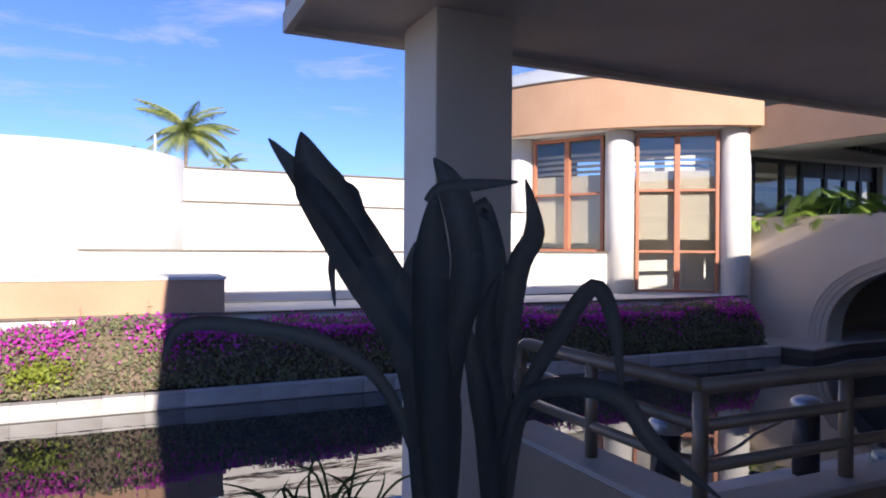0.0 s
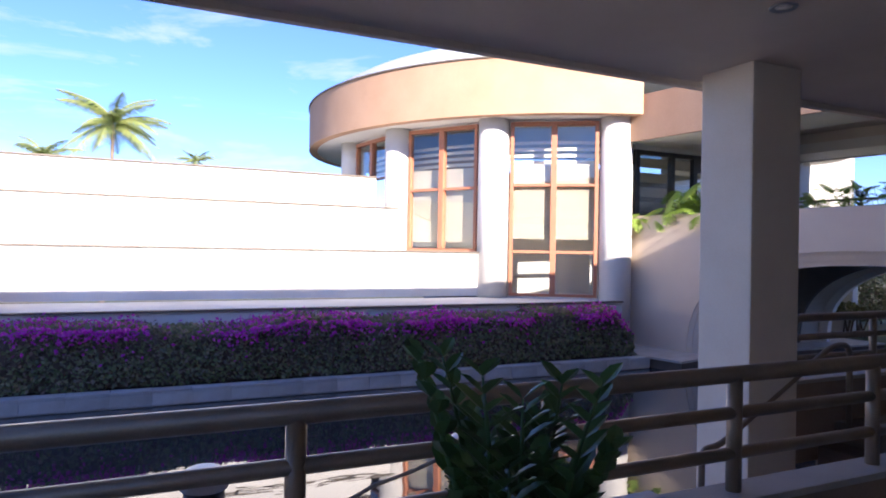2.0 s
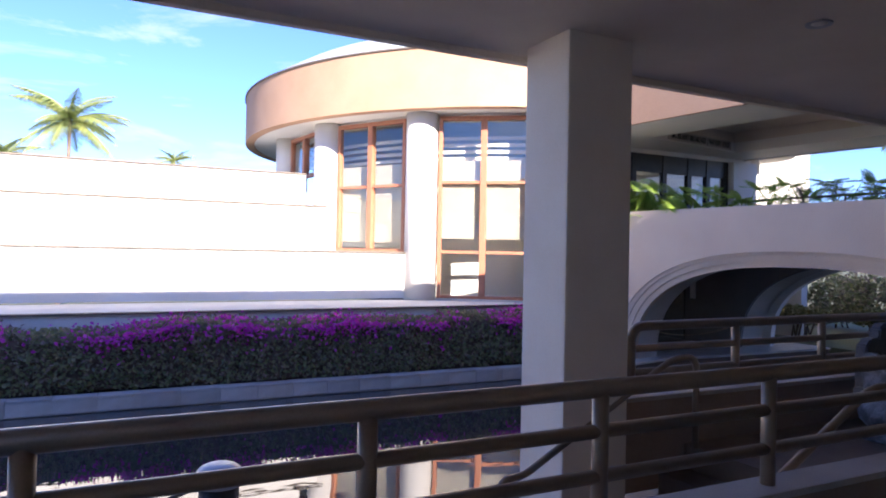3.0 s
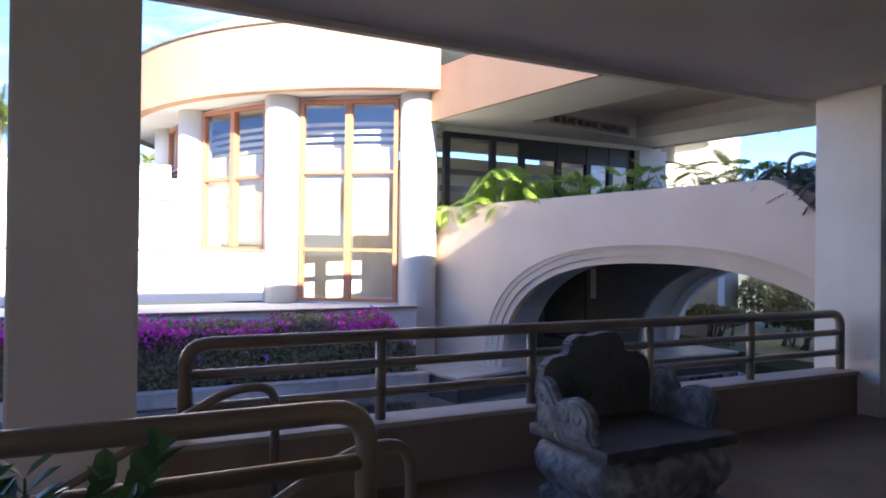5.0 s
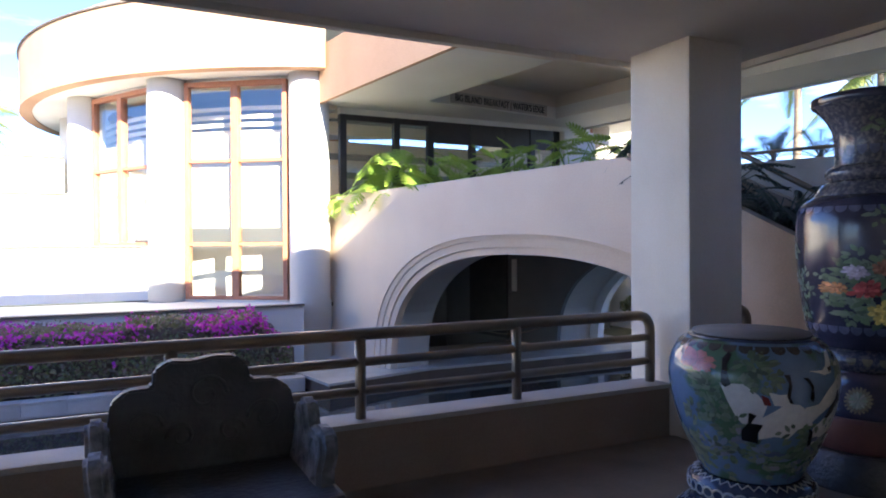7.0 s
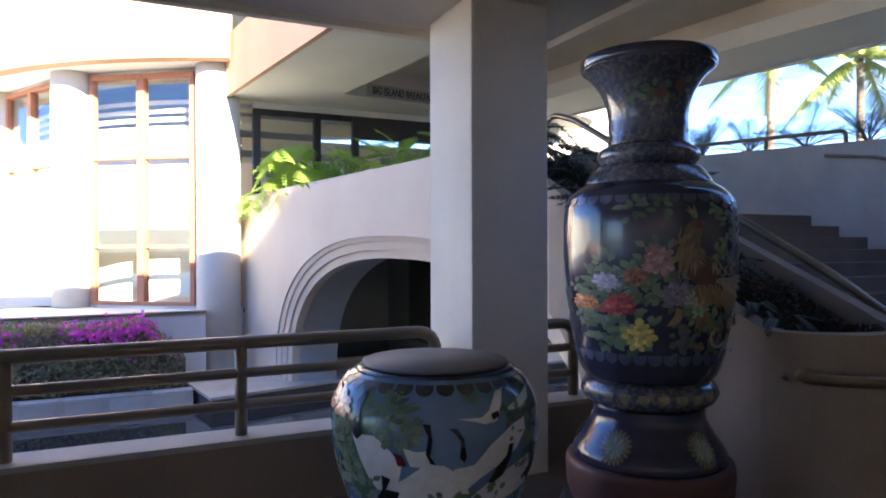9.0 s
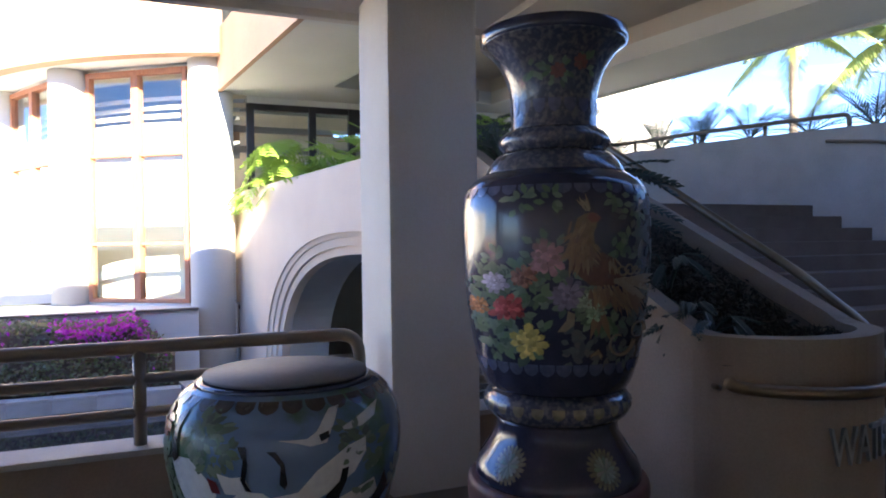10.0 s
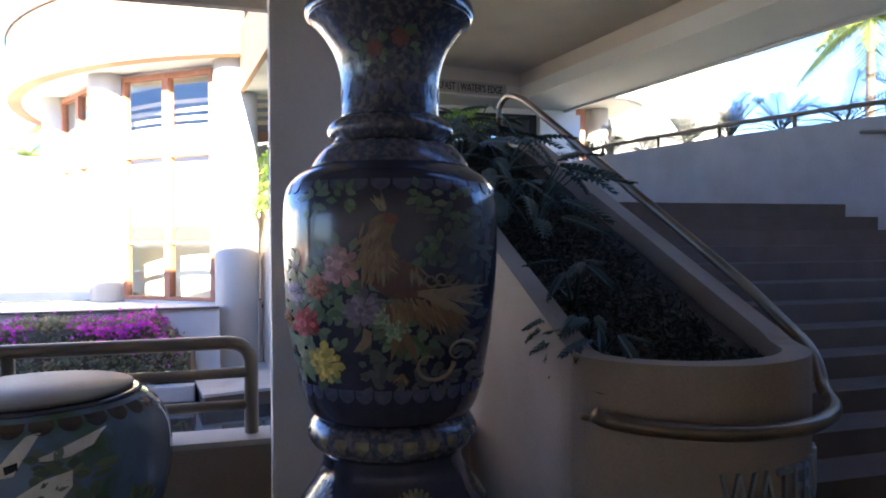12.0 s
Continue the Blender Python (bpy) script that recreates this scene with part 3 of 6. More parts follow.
low_wall("low_wall_2", 10.15, 16.37, 4.25, 4.53, "low rendered wall that carries the handrail")
low_wall("low_wall_3", 3.10, 3.40, 2.35, 4.08, "low rendered wall that carries the side rail")
low_wall("low_wall_4", 16.96, 17.58, 4.25, 4.53, "low rendered wall beside the stair planter")


def pillar(name, x0, x1, y0, y1):
    return structure(part(name, box((x0, y0, -2.5), (x1, y1, 3.14), 0.02), CONCRETE), "square beige concrete pillar of the walkway", "pillar")


pillar("pillar_1", 2.65, 3.22, 4.10, 4.66)
pillar("pillar_2", 9.43, 10.02, 4.11, 4.66)
pillar("pillar_3", 16.375, 16.955, 4.06, 4.72)

# roof slab of the walkway: soffit, drip edge, fascia
structure(part("ceiling", box((1.9, -3.2, 3.14), (17.4, 4.86, 3.24)), SOFFIT), "smooth brown-grey plaster soffit of the walkway", "ceiling")
# Out of view; added to keep sky light off the planter and stair.
structure(part("ceiling_east", box((17.47, -3.2, 3.14), (23.8, 2.3, 3.40)), SOFFIT), "unseen ceiling added to shade the walkway's end", "ceiling")
rf = structure(new("walkway_roof"), "tan roof edge above the walkway", "roof")
part("drip_edge", box((1.87, 4.862, 3.085), (17.42, 4.94, 3.23), 0.006), SOFFIT, rf)
part("end_edge", box((1.84, -3.2, 3.085), (1.898, 4.94, 3.23), 0.006), SOFFIT, rf)
part("east_edge", box((17.402, -3.2, 3.085), (17.46, 4.94, 3.23), 0.006), SOFFIT, rf)
part("fascia", box((1.86, 4.80, 3.235), (17.44, 4.95, 4.62)), TAN, rf)
part("fascia_end", box((1.86, -3.2, 3.235), (2.0, 4.795, 4.62)), TAN, rf)
part("roof_slab", box((2.01, -3.2, 3.3), (17.44, 4.79, 4.4)), ROOFMETAL, rf)

# unseen walls added to block light: side away from the pool, and the ends
# Cream, so that it throws light back into the walkway.
structure(part("wall_south", box((-6, -3.5, -0.3), (23.5, -3.2, 4.3)), CREAM), "unseen wall of the main building, cream to bounce light", "wall")
# Height chosen so that its shadow covers the stair and bridge end.
structure(part("wall_south_upper", box((17.5, -3.5, 4.303), (23.5, -3.2, 8.2)), CONCRETE), "unseen upper wall added to shade the stair and bridge", "wall")
# Added to cast shade on the shrubs and walls beyond the bridge.
structure(part("wall_south_east", box((23.503, -3.5, -2.6), (34.0, -3.2, 8.2)), CONCRETE), "unseen wall added to shade the far bank", "wall")
structure(part("wall_east", box((23.5, -3.5, -0.3), (23.8, 2.6, 3.2)), CONCRETE), "unseen end wall closing off the east side", "wall")


# ---------------------------------------------------------------- handrails
def tube_part(name, pts, r, parent, mat=None, label=""):
    return part(name, tube(pts, r, 12), mat or BRONZE, parent, label, True)


def railing(label, pts_top, posts, ends, ax, at):
    """Three-bar tube rail: pts_top is the top bar's line; posts and ends stand along axis ax."""
    r = thing("handrail", (0, 0, 0), label, "railing", "walkway railings")
    tube_part("top_bar", pts_top, 0.040, r)
    a, b = ends
    for z in (0.775, 0.585):
        tube_part("rail_bar", [((a, at, z) if ax == "x" else (at, a, z)), ((b, at, z) if ax == "x" else (at, b, z))], 0.030, r)
    for s in posts:
        q = (s, at) if ax == "x" else (at, s)
        tube_part("post", [(*q, 0.405), (*q, 0.94)], 0.036, r)
    return r


Y1, Y2 = 2.46, 4.37
railing("bronze-painted three-bar tube railing on the low wall", fillet([(3.25, Y1, 0.955), (10.68, Y1, 0.955), (10.68, Y1, 0.42)], 0.13),
        [3.25, 4.265, 5.281, 6.309, 7.35, 8.392, 9.44], (3.25, 10.66), "x", Y1)
railing("bronze-painted side railing between the corner and the pillar", fillet([(3.25, Y1, 0.955), (3.25, 4.02, 0.955), (3.25, 4.02, 0.42)], 0.10), [3.26], (Y1, 4.02), "y", 3.25)
railing("bronze-painted three-bar tube railing with rounded ends", fillet([(10.28, Y2, 0.42), (10.28, Y2, 0.955), (16.26, Y2, 0.955), (16.26, Y2, 0.42)], 0.14),
        [11.48, 12.66, 13.80, 14.99], (10.28, 16.26), "x", Y2)
railing("short bronze-painted railing beside the stair planter", fillet([(16.96, Y2, 0.955), (17.38, Y2, 0.955), (17.38, Y2, 0.42)], 0.12), [], (16.96, 17.38), "x", Y2)


# ---------------------------------------------------------------- stair down to the boat dock
dock = structure(part("dock", box((4.3, 2.62, -1.3), (9.3, 5.1, -0.72), 0.02), DOCK), "pale concrete boat dock beside the pool", "dock")
dstair = structure(new("dock_stair"), "short stone stair down to the boat dock", "stair")
for i in range(4):
    part("step", box((10.73 - 0.3 * (i + 1), 2.63, -1.2), (10.73 - 0.3 * i, 4.2, -0.18 * (i + 1) + 0.0), 0.01), STEP, dstair)


def stair_rail(y, x_top):
    r = thing("stair_handrail", (0, 0, 0), "bent bronze tube handrail of the dock stair", "handrail", "dock stair handrails")
    tube_part("bar", fillet([(x_top + 0.14, y, 0.0), (x_top + 0.14, y, 0.73), (x_top - 0.10, y, 0.73), (x_top - 1.5, y, -0.02), (x_top - 1.68, y, -0.02), (x_top - 1.68, y, -0.72)], 0.16, 8), 0.026, r)
    return r


stair_rail(2.75, 10.84)
stair_rail(4.12, 10.60)


def bollard(x, y):
    b = thing("bollard", (x, y, -0.72), "dark dock bollard with a rounded pale cap", "bollard", "dock bollards")
    part("post", lathe([(0.13, 0.0), (0.13, 0.67)], 24), WOODDARK, b)
    part("cap", lathe(smooth_profile([(0.15, 0.67), (0.155, 0.71), (0.14, 0.77), (0.08, 0.805), (0.01, 0.81)]), 24), GALV, b, "grey domed metal cap")
    return b


bollard(5.25, 4.8)
bollard(7.2, 4.87)
rope = thing("rope", (0, 0, 0), "slack rope strung between the dock bollards", "rope")
part("strand", tube([(5.37 + 1.71 * t, 4.8 + 0.07 * t, -0.26 - 0.10 * math.sin(math.pi * min(1, t * 1.6)) + 0.22 * t ** 3) for t in (i / 16 for i in range(17))], 0.016, 8), ROPE, rope)
part("strand", tube([(5.14 - 0.25 * t, 4.78, -0.15 - 0.57 * t ** 0.6) for t in (i / 10 for i in range(11))], 0.014, 8), ROPE, rope)

# recessed ceiling lights
for x in (6.3, 8.6, 10.85, 13.2, 15.54):
    d = thing("downlight", (x, 3.2, 3.14), "small recessed ceiling light, switched off", "light", "walkway downlights")
    part("trim", lathe([(0.055, -0.004), (0.085, -0.010), (0.088, -0.001), (0.055, -0.001)], 28, close=False), GALV, d, "pale metal trim ring")
    part("lens", lathe([(0.052, -0.003), (0.02, -0.008)], 20), CREAM, d)


# ---------------------------------------------------------------- grand stair up to the bridge
gst = structure(new("grand_stair"), "wide stone stair rising to the bridge", "stair")
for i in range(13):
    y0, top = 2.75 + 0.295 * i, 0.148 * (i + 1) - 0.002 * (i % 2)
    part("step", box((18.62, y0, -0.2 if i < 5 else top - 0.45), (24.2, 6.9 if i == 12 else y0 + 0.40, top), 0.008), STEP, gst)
structure(part("bridge_landing", box((18.0, 6.5, 1.5), (22.9, 8.2, 1.918)), STEP), "landing at the top of the stair", "landing")
ex = lambda y: float(np.interp(y, (2.7, 6.2, 7.6, 9.9, 13.0), (24.2, 22.66, 22.05, 21.45, 21.2)))
par = structure(part("parapet_east", add_prism(prism([(ex(y), y) for y in (2.62, 6.2, 6.9)] + [(ex(y) + 0.3, y) for y in (6.9, 6.2, 2.62)], -0.3, 2.86), [(ex(y), y) for y in (6.9, 7.6, 9.9, 12.6)] + [(ex(y) + 0.3, y) for y in (12.6, 9.9, 7.6, 6.9)], 1.7, 2.86), CURB_TOP), "smooth concrete parapet beside the stair", "parapet")
er = thing("parapet_rail", (0, 0, 0), "pale painted tube rail on the concrete parapet", "railing")
ey = [6.9, 7.8, 8.8, 9.9, 11.2]
tube_part("top_bar", fillet([(ex(6.0) + 0.15, 6.0, 2.87)] + [(ex(y) + 0.15, y, 3.03) for y in (6.0, 7.6, 9.9, 12.5)], 0.08), 0.03, er)
for y in ey:
    tube_part("post", [(ex(y) + 0.15, y, 2.86), (ex(y) + 0.15, y, 3.02)], 0.026, er)
sr = thing("wall_handrail", (0, 0, 0), "pale tube handrail on the stair's far wall", "handrail")
tube_part("bar", fillet([(23.9, 2.9, 1.05), (22.85, 5.5, 2.62), (22.62, 6.1, 2.70)], 0.15), 0.022, sr)

# sloped planter between the walkway and the stair
def planter_section(y):
    """Rim height of the planter at y."""
    return 1.044 if y < 2.90 else min(2.56, 1.044 + (y - 2.90) * 0.462)


pl = structure(new("stair_planter"), "sloped rendered planter with a rounded end beside the stair", "planter")
xo, xi, yc = 17.615, 18.80, 3.01
half = (xi - xo) / 2
def planter_foot(y):
    """Lower edge of the planter's sides: the arch runs on beneath them."""
    s, (c, h, z0, rise) = (13.3 - y) / 0.989, ARCH
    u = abs((s - c) / h)
    return -0.3 if u >= 1 or y < 4.2 else max(-0.3, z0 + rise * (1 - u ** 2.45) ** (1 / 2.45))


out = [(xo + 0.04 * k / 10, 4.0 + 0.22 * k) for k in range(10, -1, -1)] + [(xo + half - half * math.cos(a), yc - half * 0.9 * math.sin(a)) for a in (math.pi * i / 20 for i in range(21))] + [(xi, 4.0 + 0.22 * k) for k in range(11)]
inn = []
for x, y in out:
    d = Vector((x - (xo + half), min(0, y - yc), 0))
    k = 0.12
    inn.append((x - k * d.x / max(d.length, 0.01), y - k * d.y / max(d.length, 0.01)))
bm = bmesh.new()
rows = [[bm.verts.new(q) for q in ((x, y, planter_foot(y)), (x, y, planter_section(y)), (u, v, planter_section(y)), (u, v, planter_foot(y)))] for (x, y), (u, v) in zip(out, inn)]
for a, b in zip(rows, rows[1:]):
    for j in range(3):
        bm.faces.new((a[j], b[j], b[j + 1], a[j + 1]))
bmesh.ops.recalc_face_normals(bm, faces=bm.faces)
part("shell", bm, PLANTER, pl)
bm = bmesh.new()
prev = None
for i in range(24):
    y = 2.6 + i * (6.2 - 2.6) / 23
    z = planter_section(y) - 0.13
    row = [bm.verts.new((x, y, z + 0.03 * noise.noise(Vector((x * 3, y * 3, 0))))) for x in np.linspace(xo + 0.05 + (0.25 if y < 2.75 else 0), xi - 0.05 - (0.25 if y < 2.75 else 0), 8)]
    if prev:
        for k in range(7):
            bm.faces.new((prev[k], prev[k + 1], row[k + 1], row[k]))
    prev = row
part("soil", bm, SOIL, pl)
hr = thing("stair_handrail", (0, 0, 0), "worn brass tube handrail wrapping the planter end", "handrail")
wrap = [(17.60, 2.67, 0.845)] + [(xo + half - (half + 0.08) * math.cos(a), yc - (half * 0.9 + 0.09) * math.sin(a), 0.838 - 0.035 * math.sin(a)) for a in (math.pi * i / 16 for i in range(3, 15))]
rise = [(xi + 0.10, 2.90, 0.99), (xi + 0.04, 3.30, 1.29), (xi - 0.04, 6.24, 2.89), (xi - 0.08, 6.55, 3.0), (xi - 0.12, 6.7, 2.93), (xi - 0.12, 6.7, 2.55)]
tube_part("bar", fillet(wrap + rise, 0.10, 4), 0.032, hr, BRASS)
for a in (0.42, 1.45):
    c = Vector((xo + half - half * math.cos(a), yc - half * 0.9 * math.sin(a), 0.79))
    o = Vector((xo + half - (half + 0.08) * math.cos(a), yc - (half * 0.9 + 0.09) * math.sin(a), 0.815))
    tube_part("bracket", [c, o], 0.014, hr, BRASS)

# ---------------------------------------------------------------- the large vase
VASE = (16.838, 2.965)
vase = thing("cloisonne_vase", (*VASE, 0), "tall dark blue cloisonne vase painted with peonies and a pheasant", "vase")
ENAMEL_BLUE = material("dark_blue_enamel", (0.034, 0.034, 0.058), 0.17, second=(0.050, 0.050, 0.080), scale=9, grain=70, bump=0.05, coat=0.4)
ENAMEL_BAND = material("patterned_blue_enamel", (0.07, 0.072, 0.10), 0.2, second=(0.17, 0.165, 0.17), scale=42, grain=60, bump=0.08, spread=(0.45, 0.62), coat=0.4)
PLINTH = material("red_brown_plinth", (0.13, 0.05, 0.04), 0.5, second=(0.09, 0.035, 0.03), scale=5, grain=50, bump=0.2)
body = [(0.30, 0.93), (0.332, 1.0), (0.372, 1.20), (0.395, 1.42), (0.402, 1.60), (0.395, 1.74), (0.364, 1.81), (0.30, 1.855)]
part("body", lathe(smooth_profile(body, 5), 72), ENAMEL_BLUE, vase)
part("foot", lathe(smooth_profile([(0.355, 0.53), (0.352, 0.58), (0.30, 0.66), (0.265, 0.73), (0.262, 0.79)], 4), 72), ENAMEL_BLUE, vase)
part("foot_ring", lathe(smooth_profile([(0.262, 0.79), (0.30, 0.815), (0.318, 0.86), (0.30, 0.905), (0.262, 0.93)], 4), 72), ENAMEL_BAND, vase)
part("shoulder_ring", lathe(smooth_profile([(0.30, 1.856), (0.285, 1.885), (0.25, 1.93), (0.215, 1.95)], 4), 72), ENAMEL_BAND, vase)
part("neck_ring", lathe(smooth_profile([(0.212, 1.95), (0.235, 1.975), (0.238, 2.005), (0.215, 2.035), (0.188, 2.045)], 4), 72), ENAMEL_BAND, vase)
part("neck", lathe(smooth_profile([(0.188, 2.046), (0.184, 2.10), (0.188, 2.20), (0.215, 2.30), (0.27, 2.385), (0.312, 2.42)], 4), 72), ENAMEL_BAND, vase)
part("lip", lathe(smooth_profile([(0.312, 2.42), (0.318, 2.435), (0.316, 2.47), (0.29, 2.475), (0.25, 2.44)], 3), 72), ENAMEL_BLUE, vase)
part("plinth", lathe(smooth_profile([(0.37, 0.33), (0.385, 0.38), (0.392, 0.48), (0.385, 0.525), (0.36, 0.53)], 3), 56), PLINTH, vase, "round red-brown wooden plinth")
part("base", lathe(smooth_profile([(0.46, 0.1138), (0.455, 0.17), (0.43, 0.26), (0.40, 0.325)], 3), 56), WOODDARK, vase, "carved dark wooden base")

# the round jar
JAR = (15.568, 2.847)
jar = thing("fish_bowl_jar", (*JAR, 0), "squat blue porcelain jar with white cranes under a grey board", "jar")
JARBLUE = material("mottled_blue_porcelain", (0.15, 0.23, 0.36), 0.14, second=(0.10, 0.17, 0.10), scale=4.2, grain=14, bump=0.03, spread=(0.50, 0.60), coat=0.4)
JARNAVY = material("navy_glaze", (0.035, 0.045, 0.085), 0.2, second=(0.06, 0.075, 0.12), scale=12, grain=60, bump=0.05, coat=0.3)
JARWHITE = material("white_glaze", (0.52, 0.51, 0.50), 0.25, second=(0.42, 0.42, 0.42), scale=14, grain=60, bump=0.05, coat=0.3)
LID = material("grey_board", (0.20, 0.19, 0.19), 0.6, second=(0.16, 0.15, 0.15), scale=3, grain=60, bump=0.08)
jp = [(0.245, 0.34), (0.28, 0.42), (0.345, 0.56), (0.395, 0.72), (0.412, 0.84), (0.40, 0.94), (0.355, 1.02), (0.30, 1.058), (0.282, 1.062)]
part("body", lathe(smooth_profile(jp, 5), 72), JARBLUE, jar)
part("rim_band", lathe([(0.318, 1.052), (0.30, 1.0605), (0.285, 1.066), (0.284, 1.064)], 72), JARNAVY, jar)
part("board", lathe([(0.288, 1.066), (0.29, 1.072), (0.288, 1.078), (0.01, 1.079)], 64), LID, jar, "round grey board lying on top")
part("stand_ring", lathe(smooth_profile([(0.30, 0.22), (0.315, 0.26), (0.30, 0.31), (0.25, 0.335)], 3), 64), JARNAVY, jar, "navy stand ring with white lattice")
part("stand_foot", lathe(smooth_profile([(0.385, 0.0862), (0.38, 0.10), (0.36, 0.13), (0.30, 0.17), (0.29, 0.218)], 3), 64), JARNAVY, jar, "flared navy stand with white zigzag borders")


def zigzag(za, ra, zb, rb, teeth, thick):
    """A white zigzag laid round a turned foot between two heights."""
    pts = []
    for i in range(teeth * 2 + 1):
        a = math.pi * i / teeth
        r, z = ((ra, za), (rb, zb))[i % 2]
        pts.append((r * math.cos(a), r * math.sin(a), z))
    return tube(pts, thick, 5)


for za, ra, zb, rb, teeth, thick in ((0.095, 0.384, 0.118, 0.371, 44, 0.006), (0.135, 0.346, 0.165, 0.309, 36, 0.006), (0.318, 0.287, 0.334, 0.256, 34, 0.006)):
    part("zigzag_border", zigzag(za, ra, zb, rb, teeth, thick), JARWHITE, jar, "white zigzag border")

link = part("ring_link", tube([(0.030 * math.cos(6.283 * k / 12), 0.0, 0.026 * math.sin(6.283 * k / 12)) for k in range(13)], 0.0065, 5), JARWHITE, jar, "white ring of the stand's lattice")
for k in range(34):
    a = 6.283 * k / 34
    m = Matrix.Translation((0.311 * math.cos(a), 0.311 * math.sin(a), 0.268)) @ Matrix.Rotation(a + math.pi / 2, 4, "Z")
    if k:
        again(link, m)
    else:
        link.matrix_basis = m

# carved chair
ch = thing("carved_armchair", (12.78, 3.45, 0), "heavy dark carved wooden armchair with a scalloped back", "chair")
ol = [(-0.44, 0.40), (-0.45, 0.66), (-0.43, 0.79), (-0.36, 0.845), (-0.25, 0.85), (-0.24, 0.93), (-0.17, 0.975), (-0.06, 0.965), (0.04, 0.985), (0.14, 0.98), (0.20, 0.93), (0.22, 0.85), (0.34, 0.845), (0.42, 0.79), (0.45, 0.66), (0.44, 0.40)]
bm = bmesh.new()
f = [bm.verts.new((x, 0.30, z)) for x, z in ol]
b = [bm.verts.new((x, 0.40, z)) for x, z in ol]
bm.faces.new(f)
bm.faces.new(b[::-1])
for i in range(len(ol)):
    k = (i + 1) % len(ol)
    bm.faces.new((f[i], b[i], b[k], f[k]))
bmesh.ops.recalc_face_normals(bm, faces=bm.faces)
bmesh.ops.bevel(bm, geom=list(bm.edges), offset=0.012, segments=2, affect="EDGES")
part("backrest", bm, WOODDUSTY, ch)
part("seat", box((-0.51, -0.37, 0.365), (0.51, 0.37, 0.435), 0.025), WOODDUSTY, ch)
bm = bmesh.new()
rings = []
for hx_, hy_, z in ((0.46, 0.33, 0.362), (0.51, 0.375, 0.32), (0.535, 0.40, 0.25), (0.52, 0.385, 0.17), (0.46, 0.34, 0.10), (0.45, 0.33, 0.06), (0.50, 0.38, 0.03), (0.50, 0.38, 0.0)):
    ring = []
    for k in range(32):
        a = 2 * math.pi * k / 32
        ring.append(bm.verts.new((hx_ * math.copysign(abs(math.cos(a)) ** 0.35, math.cos(a)), hy_ * math.copysign(abs(math.sin(a)) ** 0.35, math.sin(a)), z)))
    rings.append(ring)
for a, b in zip(rings, rings[1:]):
    for k in range(32):
        bm.faces.new((a[k], b[k], b[(k + 1) % 32], a[(k + 1) % 32])).smooth = True
bm.faces.new(rings[0])
bm.faces.new(rings[-1][::-1])
part("apron", bm, WOODGREY, ch, "swelling carved base")


def carved_arm(s):
    """One arm: two rounded humps in outline, leaning outwards, with raised scrolls on both faces."""
    line = smooth_profile([(0.296, 0.436), (0.30, 0.62), (0.295, 0.77), (0.24, 0.815), (0.16, 0.80), (0.11, 0.735), (0.07, 0.69), (0.02, 0.72), (-0.08, 0.745), (-0.18, 0.72), (-0.235, 0.64), (-0.215, 0.56), (-0.25, 0.50), (-0.29, 0.436)], 3)
    bm = bmesh.new()
    lean = lambda z: 0.05 * math.sin((z - 0.43) * 4.0)
    f = [bm.verts.new((s * (0.395 + lean(z)), y, z)) for y, z in line]
    b = [bm.verts.new((s * (0.485 + lean(z)), y, z)) for y, z in line]
    bm.faces.new(f)
    bm.faces.new(b[::-1])
    for i in range(len(line)):
        k = (i + 1) % len(line)
        bm.faces.new((f[i], b[i], b[k], f[k]))
    bmesh.ops.recalc_face_normals(bm, faces=bm.faces)
    bmesh.ops.bevel(bm, geom=[e for e in bm.edges if len(e.link_faces) == 2 and max(len(q.verts) for q in e.link_faces) > 4], offset=0.022, segments=3, affect="EDGES")
    arm = part("arm", bm, WOODGREY, ch, "carved arm, greyed for the light falling on it")
    arm.matrix_basis = Matrix.Translation((0, 0, -0.07))
    for cy, cz, r in ((0.20, 0.70, 0.075), (-0.11, 0.64, 0.075), (0.05, 0.53, 0.065), (0.22, 0.52, 0.05), (-0.17, 0.50, 0.045)):
        for x in (0.482, 0.398):
            pts = [(s * (x + lean(cz)), cy + r * (1 - t * 0.8) * math.cos(7.5 * t + cz * 9), cz + r * (1 - t * 0.8) * math.sin(7.5 * t + cz * 9)) for t in (i / 22 for i in range(23))]
            part("scroll", tube(pts, [0.011 - 0.006 * i / 22 for i in range(23)], 6), WOODGREY, arm)


for s in (-1, 1):
    carved_arm(s)
for cx_, cz, r, w in ((-0.29, 0.66, 0.09, 1), (0.29, 0.66, 0.09, -1), (0.0, 0.80, 0.10, 1), (-0.12, 0.60, 0.07, -1), (0.12, 0.60, 0.07, 1)):
    pts = [(cx_ + w * r * (1 - t * 0.8) * math.cos(8 * t), 0.298, cz + r * (1 - t * 0.8) * math.sin(8 * t)) for t in (i / 26 for i in range(27))]
    part("scroll", tube(pts, [0.012 - 0.007 * i / 26 for i in range(27)], 6), WOODDUSTY, ch)


